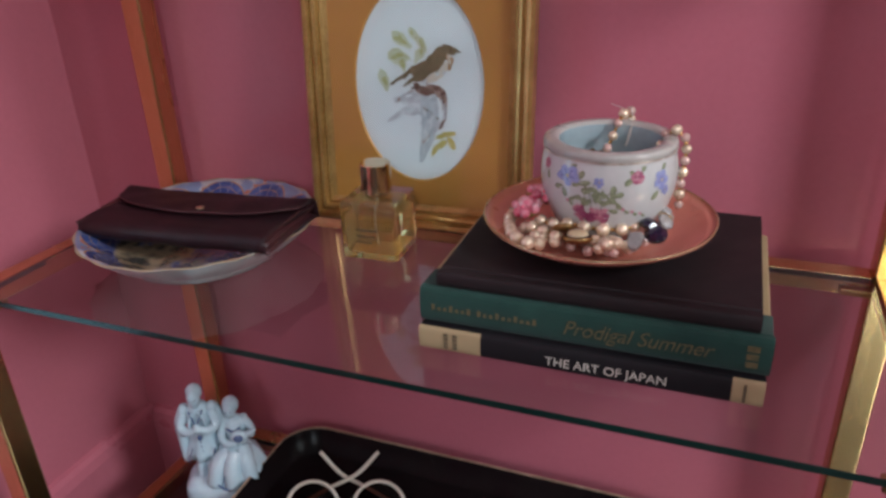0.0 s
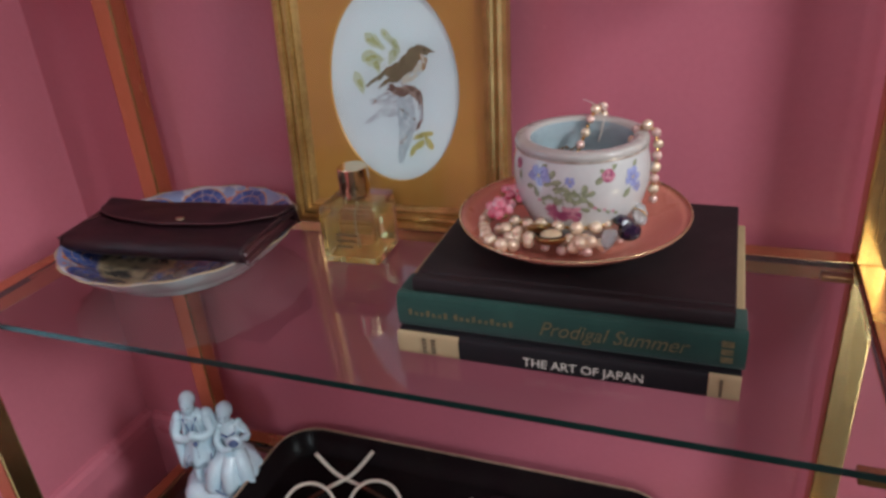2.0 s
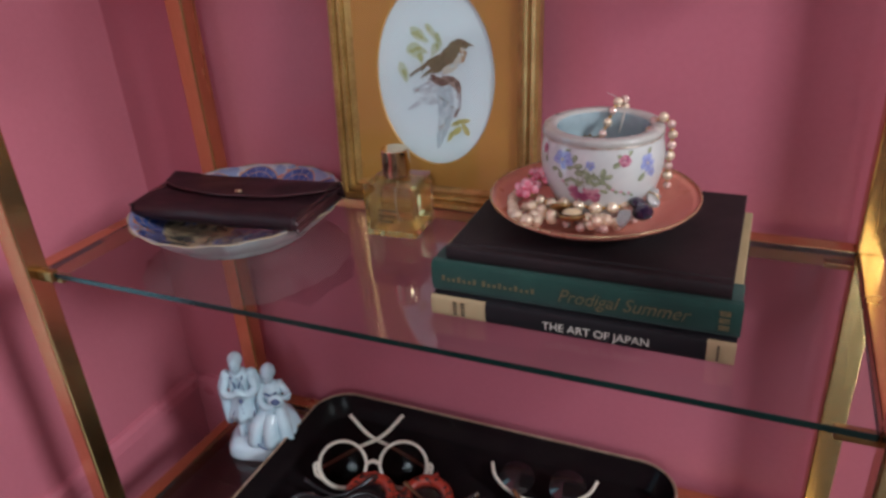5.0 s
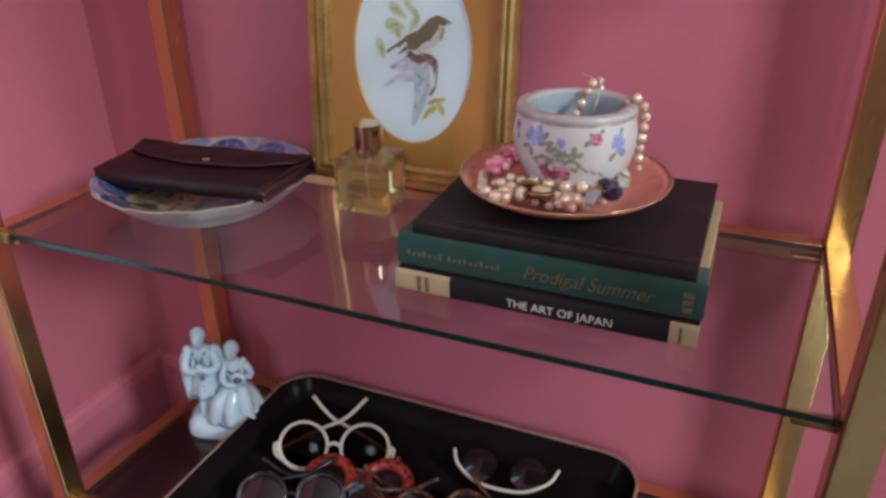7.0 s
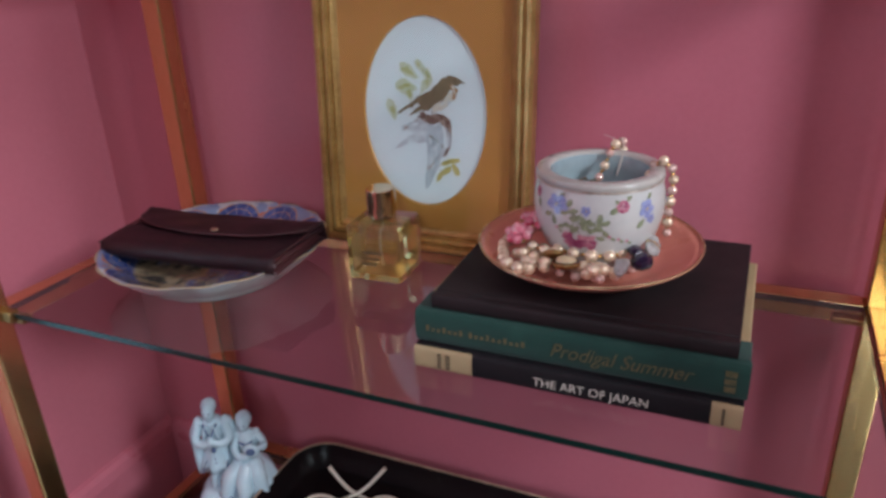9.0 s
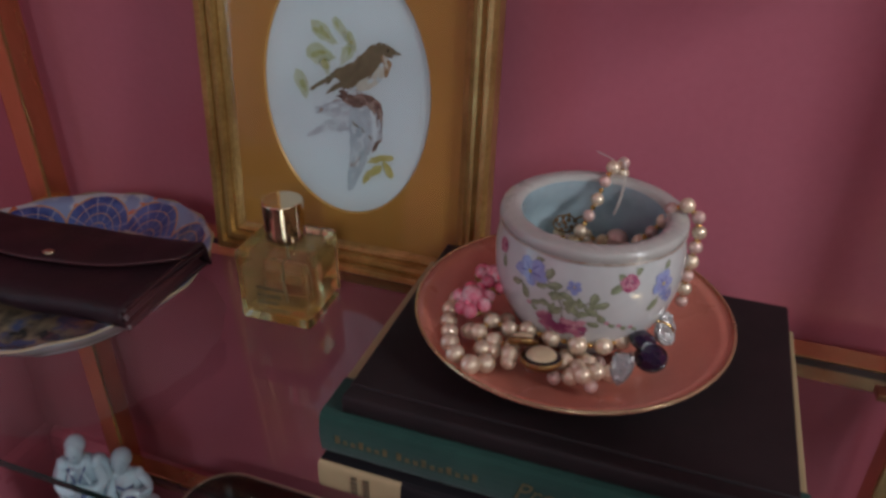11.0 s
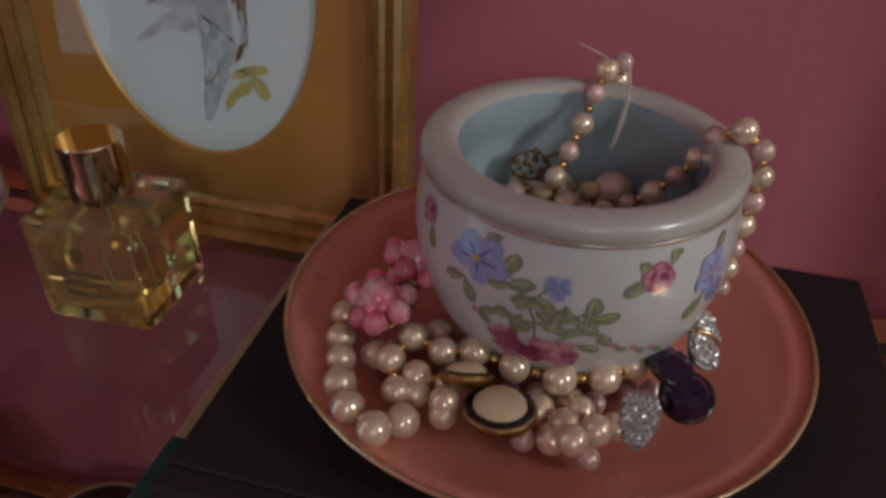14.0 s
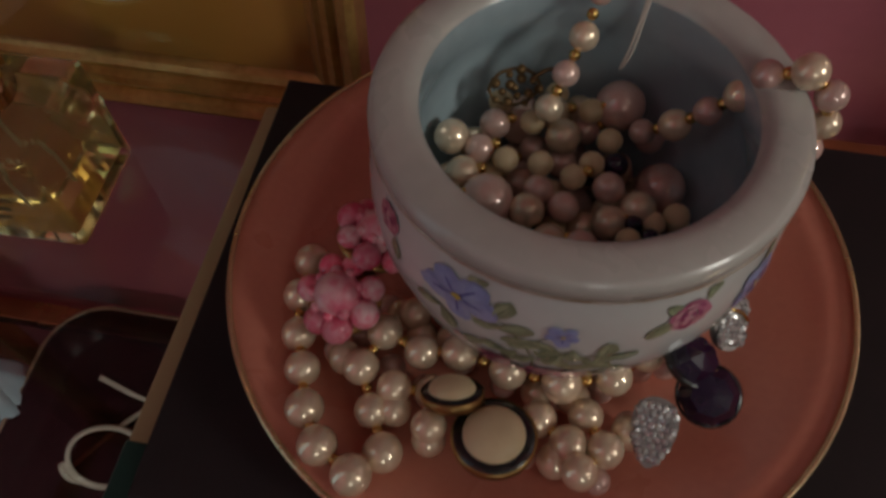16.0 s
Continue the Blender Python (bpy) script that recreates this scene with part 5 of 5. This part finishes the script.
eyewear(pose(-0.340, 0.634, TB + 0.026, -36, 2, 21), "ivory round sunglasses with smoky lenses and curled temples", M_IVORY, M_LENS, 0.0300, 0.077, 0.0022, True)
eyewear(pose(-0.130, 0.655, TB + 0.012, -64, 0, 5), "dark lensed glasses with a curved ivory brow bar, lying flat", M_IVORY, M_LENSD, 0.022, 0.062, 0.002, False, True, False, 0.95, 0.027)
eyewear(pose(-0.345, 0.545, TB + 0.022, -48, 0, 22), "black round sunglasses with very dark lenses", M_BLACK, M_LENSD, 0.027, 0.068, 0.0034)
eyewear(pose(-0.235, 0.575, TB + 0.020, -52, 0, 8), "tortoiseshell glasses with pale grey lenses", M_TORT, M_LENSC, 0.025, 0.064, 0.0028)
eyewear(pose(-0.120, 0.600, TB + 0.018, -55, 0, -6), "tortoiseshell sunglasses with dark lenses", M_TORT, M_LENSD, 0.025, 0.064, 0.0030)
eyewear(pose(-0.292, 0.606, TB + 0.012, -70, 0, 16), "thick red sunglasses mottled with black", M_RED, M_LENSD, 0.026, 0.070, 0.0075)

# ---- porcelain figurine ----
def tint_porcelain():
    m = mat("blue_white_porcelain", (0.62, 0.75, 0.82), 0.20, second=(0.50, 0.66, 0.76), scale=45, fine=300, coat=0.6)
    return m


M_FIG = tint_porcelain()
bm = bmesh.new()


def lump(c, r, squash=(1, 1, 1), turn=(0, 0, 0)):
    merge(bm, ball(r, 3, squash), pose(*c, *turn))


def limb(pts, r0, r1):
    merge(bm, sweep(spline(pts, 6), r0, seg=10, taper=lambda t: 1 + (r1 / r0 - 1) * t))


# scrolled rocky base
merge(bm, lathe([(0.0, 0.0), (0.053, 0.0), (0.057, 0.005), (0.055, 0.018), (0.046, 0.027), (0.0, 0.029)], 40, lambda a, r, z: (r * (1 + 0.06 * math.cos(5 * a)), z)), pose(0.010, -0.002, 0) @ Matrix.Diagonal((1.14, 0.72, 1, 1)))
lump((-0.020, 0.010, 0.026), 0.017, (1.1, 0.9, 1.0))
# standing figure: legs, open coat, cape, arms, head
limb([(-0.024, -0.010, 0.016), (-0.023, -0.008, 0.038), (-0.021, 0.0, 0.068)], 0.0062, 0.0095)
limb([(-0.008, -0.012, 0.016), (-0.010, -0.008, 0.038), (-0.013, 0.0, 0.068)], 0.0062, 0.0095)
lump((-0.006, -0.018, 0.018), 0.0068, (0.8, 1.4, 0.6))
lump((-0.026, -0.016, 0.018), 0.0068, (0.8, 1.4, 0.6))
merge(bm, lathe([(0.0, 0.056), (0.028, 0.050), (0.026, 0.060), (0.019, 0.082), (0.0175, 0.090), (0.021, 0.104), (0.021, 0.116), (0.011, 0.126), (0.0, 0.128)], 28, lambda a, r, z: (r * (1 + (0.14 * math.cos(7 * a) if z < 0.062 else 0)), z)), pose(-0.016, 0.003, 0) @ Matrix.Diagonal((1, 0.70, 1, 1)))
for s in (-1, 1):
    # coat tails and the sides of the cape
    limb([(-0.016 + s * 0.021, 0.004, 0.120), (-0.016 + s * 0.030, 0.003, 0.100), (-0.016 + s * 0.029, 0.003, 0.078), (-0.016 + s * 0.027, 0.002, 0.046)], 0.0075, 0.0085)
    limb([(-0.016 + s * 0.019, -0.002, 0.117), (-0.016 + s * 0.025, -0.010, 0.102), (-0.016 + s * 0.014, -0.017, 0.098), (-0.016, -0.020, 0.104)], 0.0078, 0.0046)
    limb([(-0.016 + s * 0.004, -0.012, 0.122), (-0.016 + s * 0.010, -0.014, 0.112), (-0.016 + s * 0.012, -0.013, 0.098)], 0.0030, 0.0022)
lump((-0.036, 0.002, 0.119), 0.0084)
lump((0.004, 0.002, 0.119), 0.0084)
lump((0.019, 0.002, 0.097), 0.0070)
lump((0.046, 0.002, 0.097), 0.0070)
lump((-0.016, -0.020, 0.104), 0.0058, (1, 0.9, 1.2))
limb([(-0.016, 0.0, 0.120), (-0.017, -0.002, 0.134)], 0.0070, 0.0062)
lump((-0.017, -0.003, 0.138), 0.0112, (0.88, 1, 1.15))
lump((-0.017, 0.003, 0.142), 0.0118, (1.02, 1, 0.92))
lump((-0.017, -0.006, 0.131), 0.0060, (0.95, 0.9, 1.2))
lump((-0.017, -0.0145, 0.138), 0.0020)
# seated figure: skirt, bodice, arms, lute, bonnet
merge(bm, lathe([(0.0, 0.010), (0.044, 0.012), (0.046, 0.020), (0.042, 0.036), (0.034, 0.052), (0.020, 0.066), (0.0, 0.072)], 36, lambda a, r, z: (r * (1 + 0.045 * math.cos(9 * a) * (1 if z < 0.06 else 0)), z)), pose(0.028, -0.003, 0) @ Matrix.Diagonal((1, 0.74, 1, 1)))
limb([(0.024, -0.012, 0.060), (0.006, -0.022, 0.048), (-0.002, -0.026, 0.024)], 0.014, 0.014)
limb([(0.030, -0.016, 0.060), (0.026, -0.028, 0.046), (0.024, -0.030, 0.022)], 0.014, 0.014)
limb([(0.040, -0.010, 0.060), (0.046, -0.022, 0.050), (0.050, -0.026, 0.024)], 0.013, 0.012)
merge(bm, lathe([(0.0, 0.060), (0.014, 0.064), (0.0145, 0.076), (0.0175, 0.088), (0.015, 0.098), (0.006, 0.104), (0.0, 0.105)], 24), pose(0.032, 0.002, 0) @ Matrix.Diagonal((1, 0.78, 1, 1)))
limb([(0.019, 0.002, 0.096), (0.013, -0.008, 0.082), (0.022, -0.017, 0.074), (0.036, -0.019, 0.076)], 0.0066, 0.0044)
limb([(0.046, 0.002, 0.096), (0.056, -0.004, 0.088), (0.058, -0.012, 0.084), (0.052, -0.017, 0.088)], 0.0066, 0.0040)
lump((0.040, -0.017, 0.083), 0.0115, (1.15, 0.55, 0.85))
limb([(0.046, -0.018, 0.085), (0.058, -0.019, 0.090), (0.066, -0.018, 0.094)], 0.0028, 0.0024)
limb([(0.032, 0.002, 0.102), (0.031, 0.0, 0.112)], 0.0056, 0.0052)
lump((0.030, -0.002, 0.115), 0.0108, (0.92, 1, 1.10))
lump((0.031, 0.003, 0.119), 0.0116, (1.08, 1, 0.98))
lump((0.030, -0.0105, 0.116), 0.0017)
glazed = len(bm.faces)
# blue painted hems and collars
limb([(-0.026, -0.011, 0.124), (-0.019, -0.018, 0.112), (-0.017, -0.020, 0.100)], 0.0014, 0.0010)
limb([(-0.006, -0.011, 0.124), (-0.013, -0.018, 0.112), (-0.015, -0.020, 0.100)], 0.0014, 0.0010)
limb([(-0.043, -0.006, 0.104), (-0.042, -0.011, 0.098), (-0.036, -0.014, 0.094)], 0.0020, 0.0016)
limb([(0.011, -0.006, 0.104), (0.010, -0.011, 0.098), (0.004, -0.014, 0.094)], 0.0020, 0.0016)
lump((-0.015, -0.017, 0.088), 0.0036, (1, 0.7, 1.1))
lump((-0.006, -0.024, 0.021), 0.0040, (0.9, 0.8, 0.9))
limb([(0.004, -0.018, 0.072), (0.000, -0.016, 0.058), (0.002, -0.016, 0.046)], 0.0012, 0.0010)
limb([(0.000, -0.036, 0.032), (0.014, -0.041, 0.024), (0.032, -0.040, 0.021), (0.048, -0.039, 0.024)], 0.0013, 0.0010)
lump((0.040, -0.0215, 0.084), 0.0062, (1.2, 0.5, 0.9))
limb([(0.022, -0.010, 0.092), (0.032, -0.013, 0.089), (0.042, -0.010, 0.092)], 0.0014, 0.0014)
for hx, hy, hz in ((-0.017, -0.0135, 0.140), (0.030, -0.0120, 0.117)):
    for side in (-1, 1):
        lump((hx + side * 0.0036, hy, hz), 0.0010, (1.3, 0.8, 0.7))
for k in range(4):
    lump((-0.016, -0.0150 + 0.0006 * k, 0.080 - 0.007 * k), 0.0011)
limb([(-0.030, -0.0125, 0.070), (-0.036, -0.012, 0.058), (-0.040, -0.010, 0.047)], 0.0007, 0.0006)
limb([(0.020, -0.036, 0.050), (0.012, -0.040, 0.036), (0.010, -0.041, 0.024)], 0.0007, 0.0006)
limb([(0.044, -0.030, 0.050), (0.052, -0.034, 0.036), (0.056, -0.034, 0.024)], 0.0007, 0.0006)
bm.faces.ensure_lookup_table()
for k in range(glazed, len(bm.faces)):
    bm.faces[k].material_index = 1
for f in bm.faces:
    f.smooth = True
figure_mesh = bpy.data.meshes.new("figurine")
bmesh.ops.transform(bm, matrix=Matrix.Diagonal((0.82, 0.95, 1.0, 1)), verts=bm.verts)
bm.to_mesh(figure_mesh)
bm.free()
figure_mesh.materials.append(M_FIG)
figure_mesh.materials.append(mat("cobalt_touches", (0.06, 0.09, 0.22), 0.2, second=(0.16, 0.22, 0.38), scale=160, fine=600, coat=0.5))
fig = new("figurine", figure_mesh)
fig.matrix_world = pose(-0.523, 0.645, LOW + 0.0005, 0, 0, 28)
tagged(fig, "glazed blue-white porcelain couple on a scrolled base", "figurine")

# ---- floor ----
floor = tagged(obj("floor", box(X0, X1, Y0, Y1, -0.06, -0.004), M_BOARD), "dark stained wooden plank floor", "floor", kind="structure")
row = 0
y = Y1
while y > Y0 + 0.01:
    y2 = max(Y0, y - 0.098)
    cut = X0 + 0.35 + (row * 0.73) % 1.6
    for a, b in ((X0, cut), (cut, X1)):
        part("plank", box(a + 0.0008, b - 0.0008, y2 + 0.0008, y - 0.0008, -0.0035, 0.0, 0.0008, 1), M_FLOOR, floor)
    y = y2
    row += 1
